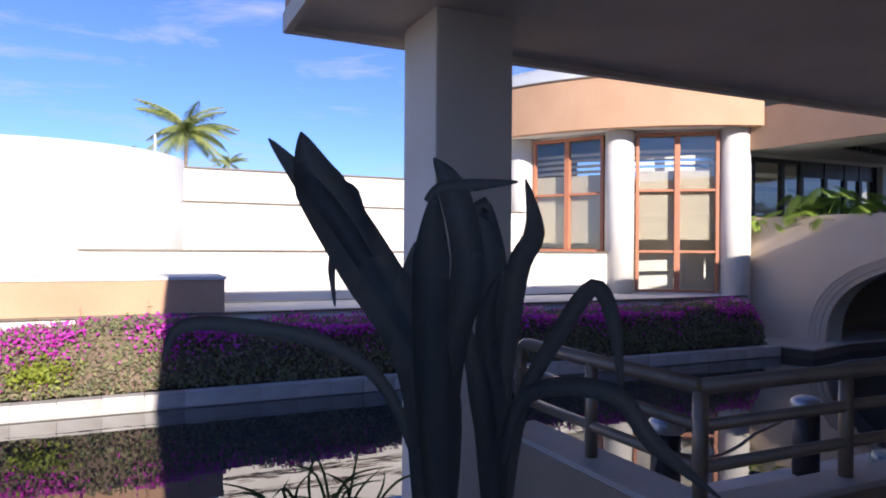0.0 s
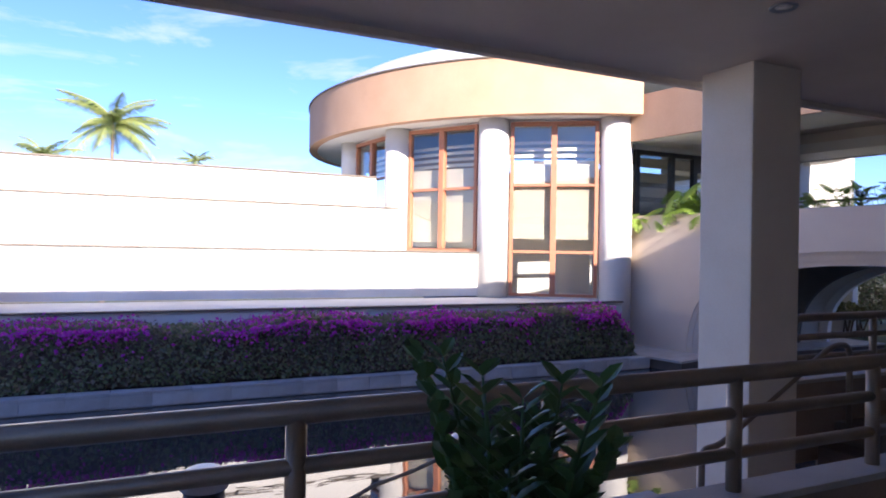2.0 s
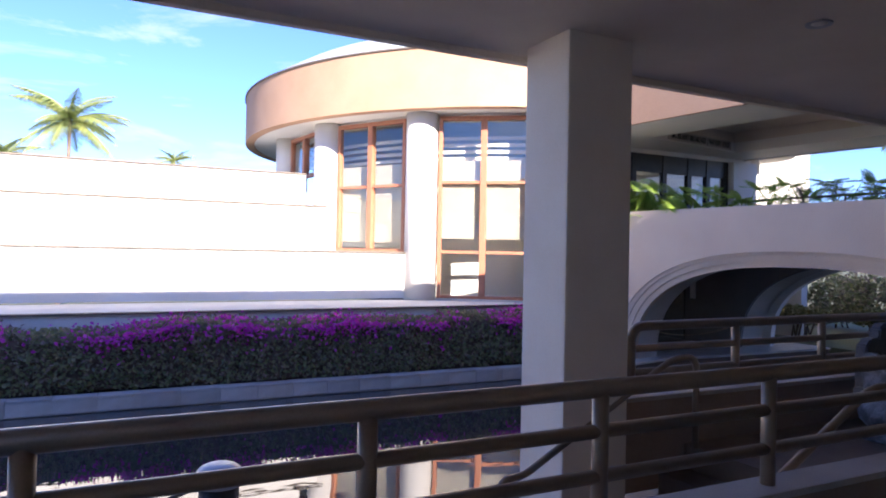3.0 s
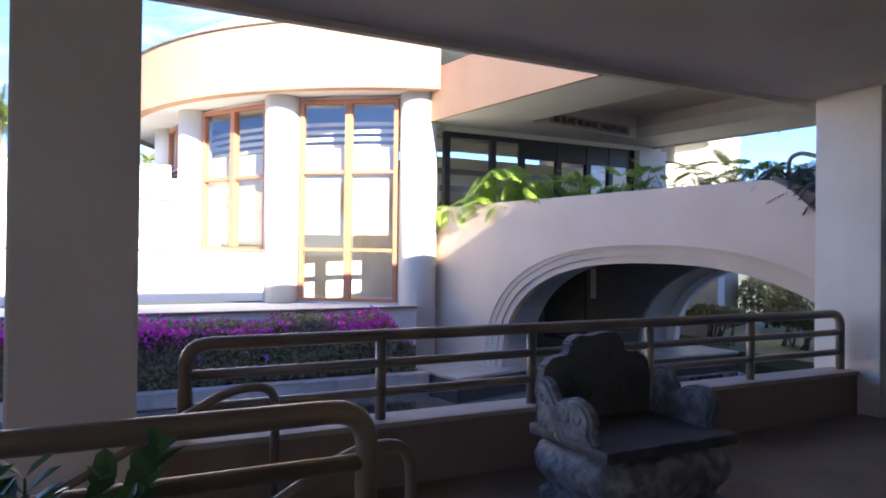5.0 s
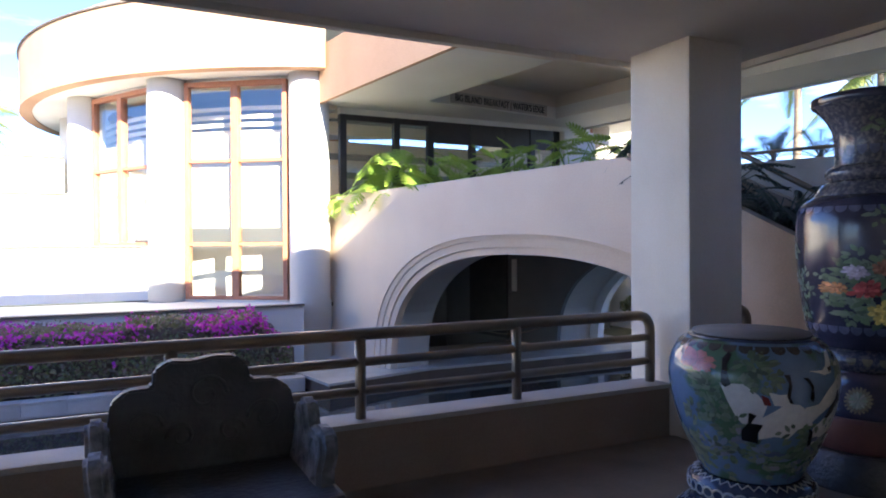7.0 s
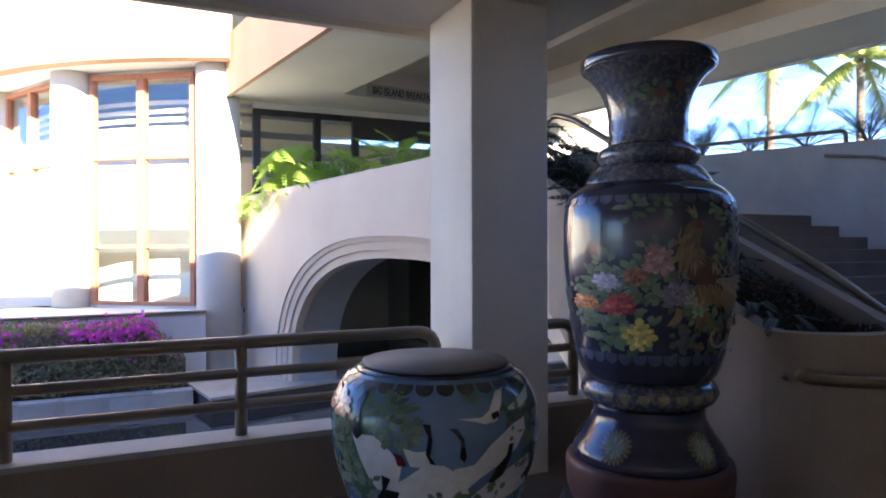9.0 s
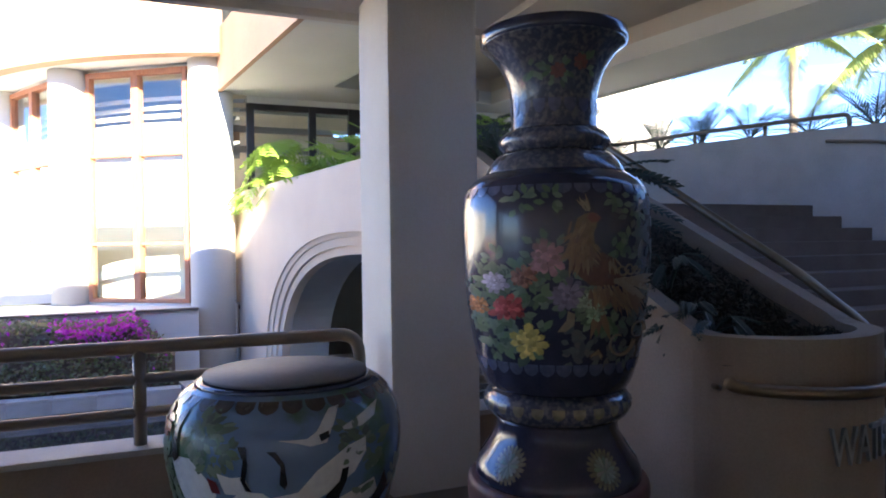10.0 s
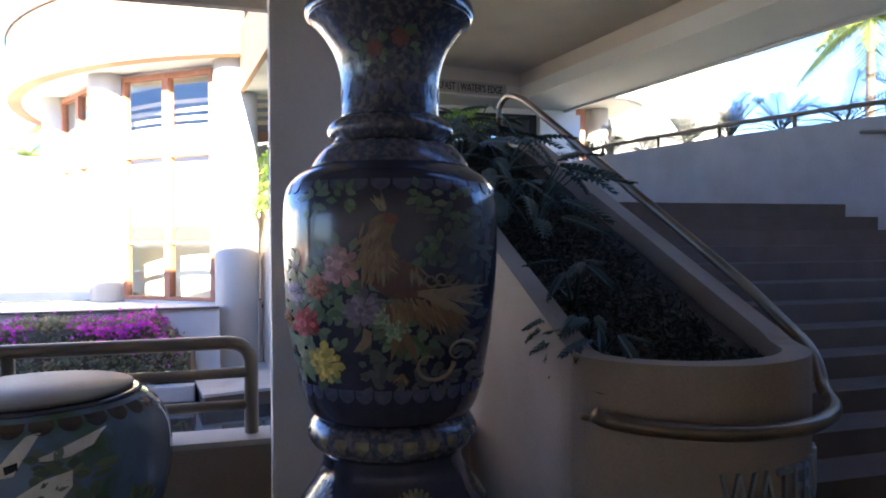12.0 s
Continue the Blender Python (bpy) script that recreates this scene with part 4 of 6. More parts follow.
# ---------------------------------------------------------------- scattered foliage
def scatter_mesh(name, centres, sizes, normals_bias, mat, parent, rng, label="", aspect=0.6):
    """Many small leaves in one mesh, each a folded diamond of its own."""
    n = len(centres)
    d = rng.normal(size=(n, 3)) + np.asarray(normals_bias)
    d /= np.linalg.norm(d, axis=1)[:, None]
    a = np.cross(d, rng.normal(size=(n, 3)))
    a /= np.linalg.norm(a, axis=1)[:, None]
    b = np.cross(d, a)
    s = np.asarray(sizes)[:, None]
    v = np.empty((n, 4, 3))
    v[:, 0] = centres - a * s
    v[:, 1] = centres + b * s * aspect + d * s * 0.2
    v[:, 2] = centres + a * s
    v[:, 3] = centres - b * s * aspect + d * s * 0.2
    me = bpy.data.meshes.new(name)
    i = np.arange(n)[:, None] * 4
    me.from_pydata(v.reshape(-1, 3).tolist(), [], np.concatenate((i + [0, 1, 2], i + [0, 2, 3]), 1).reshape(-1, 3).tolist())
    me.materials.append(mat)
    ob = new(name, me)
    ob.parent = parent
    if label:
        ob["label"] = label
    return ob


def lump(u, v):
    return noise.noise(Vector((u, v, 3.7)))


rng = np.random.default_rng(7)


def hedge_top(x):
    base = 0.22 + 0.13 * lump(x * 0.55, 1.0) + 0.07 * lump(x * 1.7, 4.0)
    if x > 12.5:
        base += 0.10
    if x < 1.5:
        base += 0.05
    if x > 14.6:
        base -= (x - 14.6) * 1.0
    return base


hedge = thing("bougainvillea_hedge", (0, 0, 0), "long bougainvillea hedge with magenta bracts along the pool", "hedge", kind="stuff")
N = 30000
hx = rng.uniform(-7.0, 15.15, N)
ht = np.array([hedge_top(x) for x in hx])
k = rng.uniform(0, 1, N)
front = rng.uniform(0, 1, N) < 0.62
bulge = np.array([0.10 * lump(x * 1.3, z * 2.0) for x, z in zip(hx, k)])
hz = np.where(front, -0.72 + (ht + 0.72) * k, ht + rng.normal(0, 0.04, N))
hy = np.where(front, 11.86 + 0.16 * k ** 2 + bulge + rng.exponential(0.05, N), 11.98 + rng.uniform(0, 0.85, N))
lc = np.stack((hx, hy, hz), 1)
scatter_mesh("leaves", lc, rng.uniform(0.025, 0.055, N), (0, -0.6, 0.5), LEAF_HEDGE, hedge, rng)
M = 11500
fx = rng.uniform(-7.0, 15.15, M)
ft = np.array([hedge_top(x) for x in fx])
patch_ok = np.array([lump(x * 1.1, 9.0) for x in fx]) + rng.normal(0, 0.25, M) > -0.15
sunny = fx < 1.6
drop = np.where(sunny, rng.exponential(0.20, M), rng.exponential(0.10, M))
up = rng.uniform(0, 1, M) < 0.5
fz = ft + np.where(up, rng.normal(0.03, 0.05, M), -np.minimum(drop, 0.75))
fy = np.where(up, 11.95 + rng.uniform(0, 0.85, M), 11.88 + rng.normal(0, 0.05, M))
fc = np.stack((fx, fy, fz), 1)[patch_ok]
scatter_mesh("bracts", fc, rng.uniform(0.022, 0.045, len(fc)), (0, -0.5, 0.7), PETALS, hedge, rng, "magenta flower bracts", 0.8)
# Solid blocks added inside so that the hedge isn't seen through.
bm = bmesh.new()
for i in range(74):
    x = -7.0 + i * 0.30
    h = hedge_top(x + 0.15)
    add_box(bm, (x, 12.02 + 0.05 * lump(x, 2), -0.74), (x + 0.298, 12.80, h - 0.10))
part("inner_twigs", bm, TWIG, hedge)
lime = thing("lime_shrub", (-0.35, 11.80, -0.74), "small lime-green shrub growing in the hedge", "shrub")
q = rng.normal(size=(420, 3)) * (0.20, 0.06, 0.10) + (0, 0, 0.40)
scatter_mesh("leaves", q, rng.uniform(0.03, 0.05, 420), (0, -0.5, 0.6), LEAF_LIME, lime, rng)
part("stem", tube([(0, 0.1, -0.05), (0.01, 0.05, 0.2), (0, 0, 0.45)], [0.012, 0.01, 0.005], 6), TWIG, lime)
for i in range(16):
    x = -3.0 + i * 0.32 + rng.uniform(-0.1, 0.1)
    z = hedge_top(x)
    tip = Vector((x + rng.uniform(-0.25, 0.1), 12.1, z + rng.uniform(0.10, 0.34)))
    s = thing("flower_spray", (0, 0, 0), "thin dry bougainvillea spray above the hedge", "branch", "sprays above the hedge")
    part("twig", tube([(x, 12.15, z - 0.1), ((x + tip.x) / 2 - 0.03, 12.12, (z + tip.z) / 2), tip], [0.006, 0.004, 0.002], 5), TWIG, s)
    q = np.array([(x + (tip.x - x) * t, 12.12, z + (tip.z - z) * t) for t in rng.uniform(0.2, 1, 22)]) + rng.normal(0, 0.025, (22, 3))
    scatter_mesh("leaf_tuft", q, rng.uniform(0.01, 0.022, 22), (0, -0.3, 0.3), LEAF_CROTON, s, rng)["kind"] = "stuff"

# tiles of the pool edge
tile0 = part("edge_tile", box((0, 0, 0), (0.585, 0.26, 0.035), 0.006), TILE, edge)
tile0.matrix_basis = pose(14.69, 11.55, DOCK_Z - 0.034)
face0 = part("edge_tile", box((0, 0, 0), (0.585, 0.022, 0.19), 0.004), TILE, edge)
face0.matrix_basis = pose(14.69, 11.556, DOCK_Z - 0.228)
for i in range(1, 38):
    again(tile0, pose(14.69 - 0.592 * i, 11.55 + rng.uniform(-0.003, 0.003), DOCK_Z - 0.034 + rng.uniform(-0.002, 0.002)))
    again(face0, pose(14.69 - 0.592 * i, 11.556 + rng.uniform(-0.003, 0.003), DOCK_Z - 0.228))


# ---------------------------------------------------------------- broad lobed leaves
def lobed_leaf(length, lobes, width, droop):
    """One deeply cut leaf on its stalk's end, hanging from the origin along +x."""
    bm = bmesh.new()
    mid = []
    for i in range(lobes + 1):
        t = i / lobes
        mid.append(Vector((length * t, 0, -droop * t * t)))
    ribs = [bm.verts.new(p + Vector((0, 0, 0.004))) for p in mid]
    for s in (-1, 1):
        for i in range(lobes):
            t = (i + 0.5) / lobes
            reach = width * (math.sin(math.pi * min(1, 0.18 + 0.82 * t)) ** 0.7 + 0.12)
            c = (mid[i] + mid[i + 1]) / 2
            fwd = 0.25 + 0.5 * t
            tip = c + Vector((length * 0.20 * fwd + 0.02, s * reach, -0.18 * reach))
            m1 = mid[i].lerp(tip, 0.6) + Vector((-0.006, 0, 0.012))
            m2 = mid[i + 1].lerp(tip, 0.6) + Vector((0.010, 0, 0.012))
            a, b, e = bm.verts.new(m1), bm.verts.new(m2), bm.verts.new(tip)
            bm.faces.new((ribs[i], ribs[i + 1], b, a) if s < 0 else (ribs[i], a, b, ribs[i + 1]))
            bm.faces.new((a, b, e) if s < 0 else (a, e, b))
    return bm


def lobed_plant(label, place, reach, count, seed, mat, spread=2 * math.pi, facing=0.0, lift=0.75, group="bridge planting", narrow=1.0, name="philodendron", hang=(5, 70)):
    r = random.Random(seed)
    p = thing(name, place, label, "plant", group)
    bm = bmesh.new()
    base = part("leaf", lobed_leaf(reach * 0.62, 9, reach * 0.27 * narrow, reach * 0.16), mat, p)
    for i in range(count):
        a = facing + (r.random() - 0.5) * spread
        e = lift * (0.30 + 0.80 * r.random())
        out_r, up = reach * (0.25 + 0.35 * r.random()), reach * e
        tip = Vector((math.cos(a) * out_r, math.sin(a) * out_r, up))
        add_tube(bm, [(0, 0, 0), tip * 0.5 + Vector((0, 0, 0.06 * reach)), tip], [0.009, 0.007, 0.005], 5, False)
        k = 0.75 + 0.5 * r.random()
        m = Matrix.Translation(tip) @ pose(0, 0, 0, r.uniform(-30, 30), r.uniform(*hang), math.degrees(a) + r.uniform(-30, 30)) @ Matrix.Scale(k, 4)
        if i == 0:
            base.matrix_basis = m
        else:
            again(base, m, p)
    tagged(part("stalk_growth", bm, mat, p), kind="stuff")
    return p


def on_bridge(s, y, z):
    return tuple(B_IN @ Vector((s, y, z)))


for i, (s, y, reach, count) in enumerate(((0.05, 0.30, 0.52, 10), (0.55, 0.45, 0.55, 9), (1.1, 0.32, 0.72, 12), (1.7, 0.40, 0.78, 13), (2.3, 0.45, 0.70, 13), (2.9, 0.5, 0.75, 12),
                                          (3.5, 0.5, 0.72, 12), (4.1, 0.55, 0.66, 11), (4.7, 0.55, 0.66, 12), (5.3, 0.55, 0.74, 12), (5.9, 0.5, 0.68, 10), (6.5, 0.55, 0.62, 11), (7.0, 0.5, 0.60, 11))):
    lobed_plant("lush green philodendron with deeply cut leaves in the bridge planter", on_bridge(s, y + 0.1, 2.27), reach * (1.12 if s < 2.6 else 0.88), int(count * (1.25 if s < 2.6 else 1.1)), 40 + i, LEAF_PHILO, 2 * math.pi if s > 1 else 3.6, math.pi, 1.0 if s > 1 else 0.45, hang=(5, 65) if s < 2.5 else (-40, 15), narrow=1.0 if s < 2.6 else 0.5)
lobed_plant("philodendron leaf hanging over the corner of the bridge", on_bridge(-0.05, 0.15, 2.48), 0.55, 5, 99, LEAF_PHILO, 1.6, math.pi, -0.2)
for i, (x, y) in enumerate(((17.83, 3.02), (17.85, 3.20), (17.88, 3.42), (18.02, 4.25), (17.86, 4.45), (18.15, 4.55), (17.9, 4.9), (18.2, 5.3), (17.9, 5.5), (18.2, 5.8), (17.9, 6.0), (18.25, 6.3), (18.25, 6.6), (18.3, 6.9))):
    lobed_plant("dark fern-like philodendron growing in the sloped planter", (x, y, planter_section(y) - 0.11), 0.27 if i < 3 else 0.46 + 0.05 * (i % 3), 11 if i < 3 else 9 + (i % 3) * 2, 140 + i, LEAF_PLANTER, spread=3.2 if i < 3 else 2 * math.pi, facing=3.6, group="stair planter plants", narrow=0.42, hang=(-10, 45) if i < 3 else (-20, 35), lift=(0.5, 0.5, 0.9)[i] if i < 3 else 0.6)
litter = thing("ground_cover", (0, 0, 0), "dark dry ground cover heaped in the sloped planter", "plant", kind="stuff")
gy = rng.uniform(2.72, 6.1, 9000)
gx = rng.uniform(xo + 0.16, xi - 0.30, 9000)
gz = np.array([planter_section(y) for y in gy]) - 0.10 + 0.10 * np.array([noise.noise(Vector((x * 4, y * 4, 1.5))) for x, y in zip(gx, gy)]) + rng.uniform(-0.04, 0.05, 9000)
keep = ((gx - xo - half) / (half - 0.14)) ** 2 + (np.minimum(0, gy - yc) / (half * 0.76)) ** 2 < 1
scatter_mesh("leaves", np.stack((gx, gy, gz), 1)[keep], rng.uniform(0.012, 0.035, keep.sum()), (0, -0.2, 0.6), LEAF_LITTER, litter, rng, "", 0.35)


def cycad(place, size, seed):
    r = random.Random(seed)
    p = thing("cycad", place, "dark feathery cycad growing behind the parapet", "plant", "parapet plants")
    part("stem", lathe([(0.07, 0), (0.08, 0.1), (0.05, 0.2)], 10), BARK, p)
    for i in range(13):
        a, e = 6.283 * i / 13 + r.uniform(-0.2, 0.2), r.uniform(0.35, 1.3)
        L = size * r.uniform(0.8, 1.1)
        rib = [Vector((math.cos(a) * L * math.cos(e) * t, math.sin(a) * L * math.cos(e) * t, 0.15 + L * (math.sin(e) * t - 0.30 * t * t))) for t in (q / 7 for q in range(8))]
        bm = bmesh.new()
        add_tube(bm, rib, [0.010 - 0.001 * q for q in range(8)], 4, False)
        for q in range(17):
            t = 0.18 + 0.82 * q / 16
            k = min(6, int(t * 7))
            b, d = rib[k].lerp(rib[k + 1], t * 7 - k), (rib[k + 1] - rib[k]).normalized()
            for sd in (-1, 1):
                side = d.cross(Vector((0, 0, 1))).normalized() * sd
                ln = L * 0.24 * math.sin(math.pi * (0.15 + 0.72 * t))
                tip = b + side * ln * 0.8 + d * ln * 0.5 + Vector((0, 0, ln * 0.25))
                w = d * 0.0075
                bm.faces.new([bm.verts.new(v) for v in (b - w, b + w, b.lerp(tip, 0.7) + w, tip)])
        tagged(part("frond", bm, LEAF_DARK, p), kind="stuff")
    return p


for i, y in enumerate((5.2, 6.0, 6.7, 7.4, 8.1, 8.8, 9.6, 10.4, 11.2)):
    cycad((ex(y) + 0.62, y, 2.76), 0.95 - 0.03 * i, 240 + i)
structure(part("parapet_bed", add_prism(prism([(ex(y) + 0.302, y) for y in (2.62, 6.2, 6.9)] + [(24.6, 6.9), (24.6, 2.62)], -0.3, 2.76), [(ex(y) + 0.302, y) for y in (6.9, 7.6, 9.9, 12.6)] + [(ex(y) + 1.05, y) for y in (12.6, 9.9, 7.6, 6.9)], 1.7, 2.76), SOIL), "planting bed behind the parapet", "soil")


# ---------------------------------------------------------------- strap-leaved plant in a pot
def strap(points, widths, mat, parent, name="leaf"):
    """A long folded leaf along a line of points, its width across the view's line."""
    pts = [Vector(p) for p in points]
    fine, w = [], []
    n = 5
    for i in range(len(pts) - 1):
        p0, p1, p2, p3 = (pts[max(0, min(len(pts) - 1, i + k))] for k in (-1, 0, 1, 2))
        for q in range(n):
            t = q / n
            fine.append(0.5 * (2 * p1 + (p2 - p0) * t + (2 * p0 - 5 * p1 + 4 * p2 - p3) * t * t + (3 * p1 - p0 - 3 * p2 + p3) * t ** 3))
            w.append(widths[i] * (1 - t) + widths[i + 1] * t)
    fine.append(pts[-1])
    w.append(widths[-1])
    bm = bmesh.new()
    rows = []
    for i, p in enumerate(fine):
        d = (fine[min(i + 1, len(fine) - 1)] - fine[max(0, i - 1)]).normalized()
        side = d.cross(Vector((0.15, -1, 0.1)))
        side = side.normalized() if side.length > 1e-4 else Vector((1, 0, 0))
        nrm = side.cross(d)
        rows.append([bm.verts.new(p - side * w[i] + nrm * w[i] * 0.14), bm.verts.new(p), bm.verts.new(p + side * w[i] + nrm * w[i] * 0.14)])
    for a, b in zip(rows, rows[1:]):
        for k in range(2):
            bm.faces.new((a[k], a[k + 1], b[k + 1], b[k])).smooth = True
    bmesh.ops.solidify(bm, geom=bm.faces, thickness=0.003)
    return part(name, bm, mat, parent)


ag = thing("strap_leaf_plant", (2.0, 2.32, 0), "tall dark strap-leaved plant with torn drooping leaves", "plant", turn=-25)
POT = material("dark_clay_pot", (0.10, 0.07, 0.055), 0.7, second=(0.07, 0.05, 0.04), scale=5, bump=0.3)
part("pot", lathe(smooth_profile([(0.20, 0.0), (0.24, 0.10), (0.29, 0.30), (0.31, 0.40), (0.33, 0.42), (0.33, 0.45), (0.29, 0.45), (0.28, 0.41), (0.02, 0.41)], 3), 32), POT, ag, "dark clay pot")
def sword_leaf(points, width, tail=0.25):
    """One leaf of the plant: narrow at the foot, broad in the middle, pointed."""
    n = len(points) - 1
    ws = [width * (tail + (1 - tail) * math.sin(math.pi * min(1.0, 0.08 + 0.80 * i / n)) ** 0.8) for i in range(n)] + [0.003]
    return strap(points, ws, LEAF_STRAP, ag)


# Leaf lines and depths set to fit the camera's view.
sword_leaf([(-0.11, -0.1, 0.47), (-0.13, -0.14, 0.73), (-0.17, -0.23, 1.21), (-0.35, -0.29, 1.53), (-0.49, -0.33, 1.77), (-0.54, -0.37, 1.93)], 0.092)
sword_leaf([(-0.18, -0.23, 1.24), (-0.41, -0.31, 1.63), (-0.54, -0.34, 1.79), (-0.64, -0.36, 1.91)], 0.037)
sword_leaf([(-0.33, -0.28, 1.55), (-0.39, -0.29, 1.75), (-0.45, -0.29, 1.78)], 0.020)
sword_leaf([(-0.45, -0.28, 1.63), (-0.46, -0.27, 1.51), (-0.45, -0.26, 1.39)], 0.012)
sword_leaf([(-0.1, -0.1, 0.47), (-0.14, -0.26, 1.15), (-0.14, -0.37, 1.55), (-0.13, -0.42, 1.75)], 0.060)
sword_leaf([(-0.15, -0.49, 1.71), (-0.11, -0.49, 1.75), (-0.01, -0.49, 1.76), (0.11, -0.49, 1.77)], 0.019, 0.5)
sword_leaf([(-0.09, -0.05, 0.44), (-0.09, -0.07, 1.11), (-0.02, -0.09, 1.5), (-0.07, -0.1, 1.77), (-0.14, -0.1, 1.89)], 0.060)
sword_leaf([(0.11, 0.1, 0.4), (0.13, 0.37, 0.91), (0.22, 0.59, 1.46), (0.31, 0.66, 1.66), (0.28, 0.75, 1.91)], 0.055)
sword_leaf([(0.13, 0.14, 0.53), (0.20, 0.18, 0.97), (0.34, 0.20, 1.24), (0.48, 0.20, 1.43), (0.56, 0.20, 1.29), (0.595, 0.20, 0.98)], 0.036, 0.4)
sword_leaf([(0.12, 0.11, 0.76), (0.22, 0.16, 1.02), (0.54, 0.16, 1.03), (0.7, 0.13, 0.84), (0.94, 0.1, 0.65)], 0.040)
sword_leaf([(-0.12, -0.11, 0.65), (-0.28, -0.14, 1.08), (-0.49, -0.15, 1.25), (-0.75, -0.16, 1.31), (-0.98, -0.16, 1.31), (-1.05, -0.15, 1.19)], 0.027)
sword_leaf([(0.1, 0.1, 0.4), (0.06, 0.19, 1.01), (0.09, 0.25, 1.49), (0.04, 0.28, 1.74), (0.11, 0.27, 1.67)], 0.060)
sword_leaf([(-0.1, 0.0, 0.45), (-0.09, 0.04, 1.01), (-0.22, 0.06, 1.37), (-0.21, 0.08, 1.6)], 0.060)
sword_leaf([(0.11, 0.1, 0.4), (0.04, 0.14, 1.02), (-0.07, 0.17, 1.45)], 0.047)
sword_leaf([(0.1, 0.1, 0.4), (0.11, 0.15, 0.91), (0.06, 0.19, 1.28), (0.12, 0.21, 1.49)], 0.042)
grass = thing("grass_clump", (1.75, 3.25, 0.0), "clump of thin arching grass in a low pot", "plant")
part("pot", lathe([(0.22, 0.0), (0.26, 0.22), (0.27, 0.24), (0.24, 0.24), (0.23, 0.2), (0.02, 0.2)], 28), POT, grass)
rg = random.Random(5)
for i in range(26):
    a, l = rg.uniform(0, 6.28), rg.uniform(0.25, 0.5)
    c, s = math.cos(a), math.sin(a)
    o = rg.uniform(-0.25, 0.25)
    strap([(o * 0.5, 0, 0.2), (o + c * l * 0.3, s * l * 0.2, 0.2 + l * 0.6), (o + c * l * 0.8, s * l * 0.4, 0.2 + l * (0.6 + 0.3 * rg.random()))], (0.008, 0.007, 0.001), LEAF_ZZ, grass, "blade")


# ---------------------------------------------------------------- upright plants with paired leaflets
CERAMIC = material("blue_glazed_ceramic", (0.16, 0.26, 0.30), 0.2, second=(0.24, 0.34, 0.36), scale=4, grain=20, bump=0.03, coat=0.4)


def zz_plant(x, y, seed, top):
    r = random.Random(seed)
    p = thing("potted_plant", (x, y, 0), "bushy potted plant with glossy paired leaflets", "plant", "walkway potted plants")
    part("pot", lathe(smooth_profile([(0.17, 0.0), (0.23, 0.12), (0.26, 0.32), (0.245, 0.48), (0.27, 0.52), (0.27, 0.55), (0.23, 0.55), (0.22, 0.50), (0.02, 0.50)], 3), 32), CERAMIC, p, "blue glazed ceramic pot")
    for i in range(17):
        a = r.uniform(0, 6.28)
        lean = r.uniform(0.04, 0.25)
        h = top * r.uniform(0.72, 1.0) - 0.5
        bm = bmesh.new()
        tip = Vector((math.cos(a) * lean, math.sin(a) * lean, 0.5 + h))
        stem = [Vector((math.cos(a) * 0.05, math.sin(a) * 0.05, 0.5)).lerp(tip, t) + Vector((0, 0, 0.10 * h * math.sin(math.pi * t))) for t in (0, 0.25, 0.5, 0.75, 1)]
        add_tube(bm, stem, [0.012, 0.011, 0.009, 0.006, 0.003], 6)
        for q in range(11):
            t = 0.18 + 0.82 * q / 10
            f = t * 4
            c = stem[min(3, int(f))].lerp(stem[min(3, int(f)) + 1], f - min(3, int(f)))
            for s in (-1, 1):
                b = a + s * 1.4 + r.uniform(-0.4, 0.4)
                d = Vector((math.cos(b), math.sin(b), 0.75)).normalized()
                l = 0.135 * (1.1 - 0.5 * t) * r.uniform(0.85, 1.15)
                sd = d.cross(Vector((0, 0, 1))).normalized() * l * 0.27
                n = sd.cross(d).normalized() * l * 0.08
                v = [bm.verts.new(u) for u in (c, c + d * l * 0.35 + sd + n, c + d * l * 0.75 + sd * 0.8 + n, c + d * l, c + d * l * 0.75 - sd * 0.8 + n, c + d * l * 0.35 - sd + n)]
                bm.faces.new(v[:4])
                bm.faces.new((v[0], v[3], v[4], v[5]))
        part("frond", bm, LEAF_ZZ, p)
    return p


zz_plant(5.62, 1.62, 3, 1.26)
zz_plant(9.75, 1.72, 8, 1.12)

# sign stand beside the walkway
sg = thing("sign_stand", (2.20, 0.92, 0), "black slotted post carrying blank pale sign panels", "sign", turn=-14)
PANEL = material("pale_blue_panel", (0.50, 0.58, 0.66), 0.5, second=(0.45, 0.53, 0.61), scale=3, bump=0.03)
BLACK = material("black_steel", (0.02, 0.02, 0.022), 0.45, metal=0.4, second=(0.03, 0.03, 0.03), scale=6, bump=0.05)
part("post", box((-0.018, -0.02, 0.02), (0.022, 0.02, 1.46), 0.004), BLACK, sg)
part("base_plate", box((-0.16, -0.16, 0.0), (0.16, 0.16, 0.018), 0.004), BLACK, sg)
part("panel", box((-0.075, -0.012, 1.22), (-0.02, -0.004, 1.44), 0.002), PANEL, sg)
part("panel", box((-0.075, -0.012, 0.85), (-0.02, -0.004, 1.21), 0.002), PANEL, sg)
part("panel", box((0.024, -0.03, 0.90), (0.11, -0.022, 1.405), 0.002), PANEL, sg)
for i in range(9):
    part("bolt", lathe([(0.004, 0), (0.004, 0.004), (0.001, 0.006)], 8), BLACK, sg).matrix_basis = pose(0.002, -0.02, 1.40 - 0.035 * i, 90, 0, 0)

# turquoise stool on the dock
st = thing("garden_stool", (7.92, 4.45, -0.72), "small turquoise glazed drum stool on the dock", "stool")
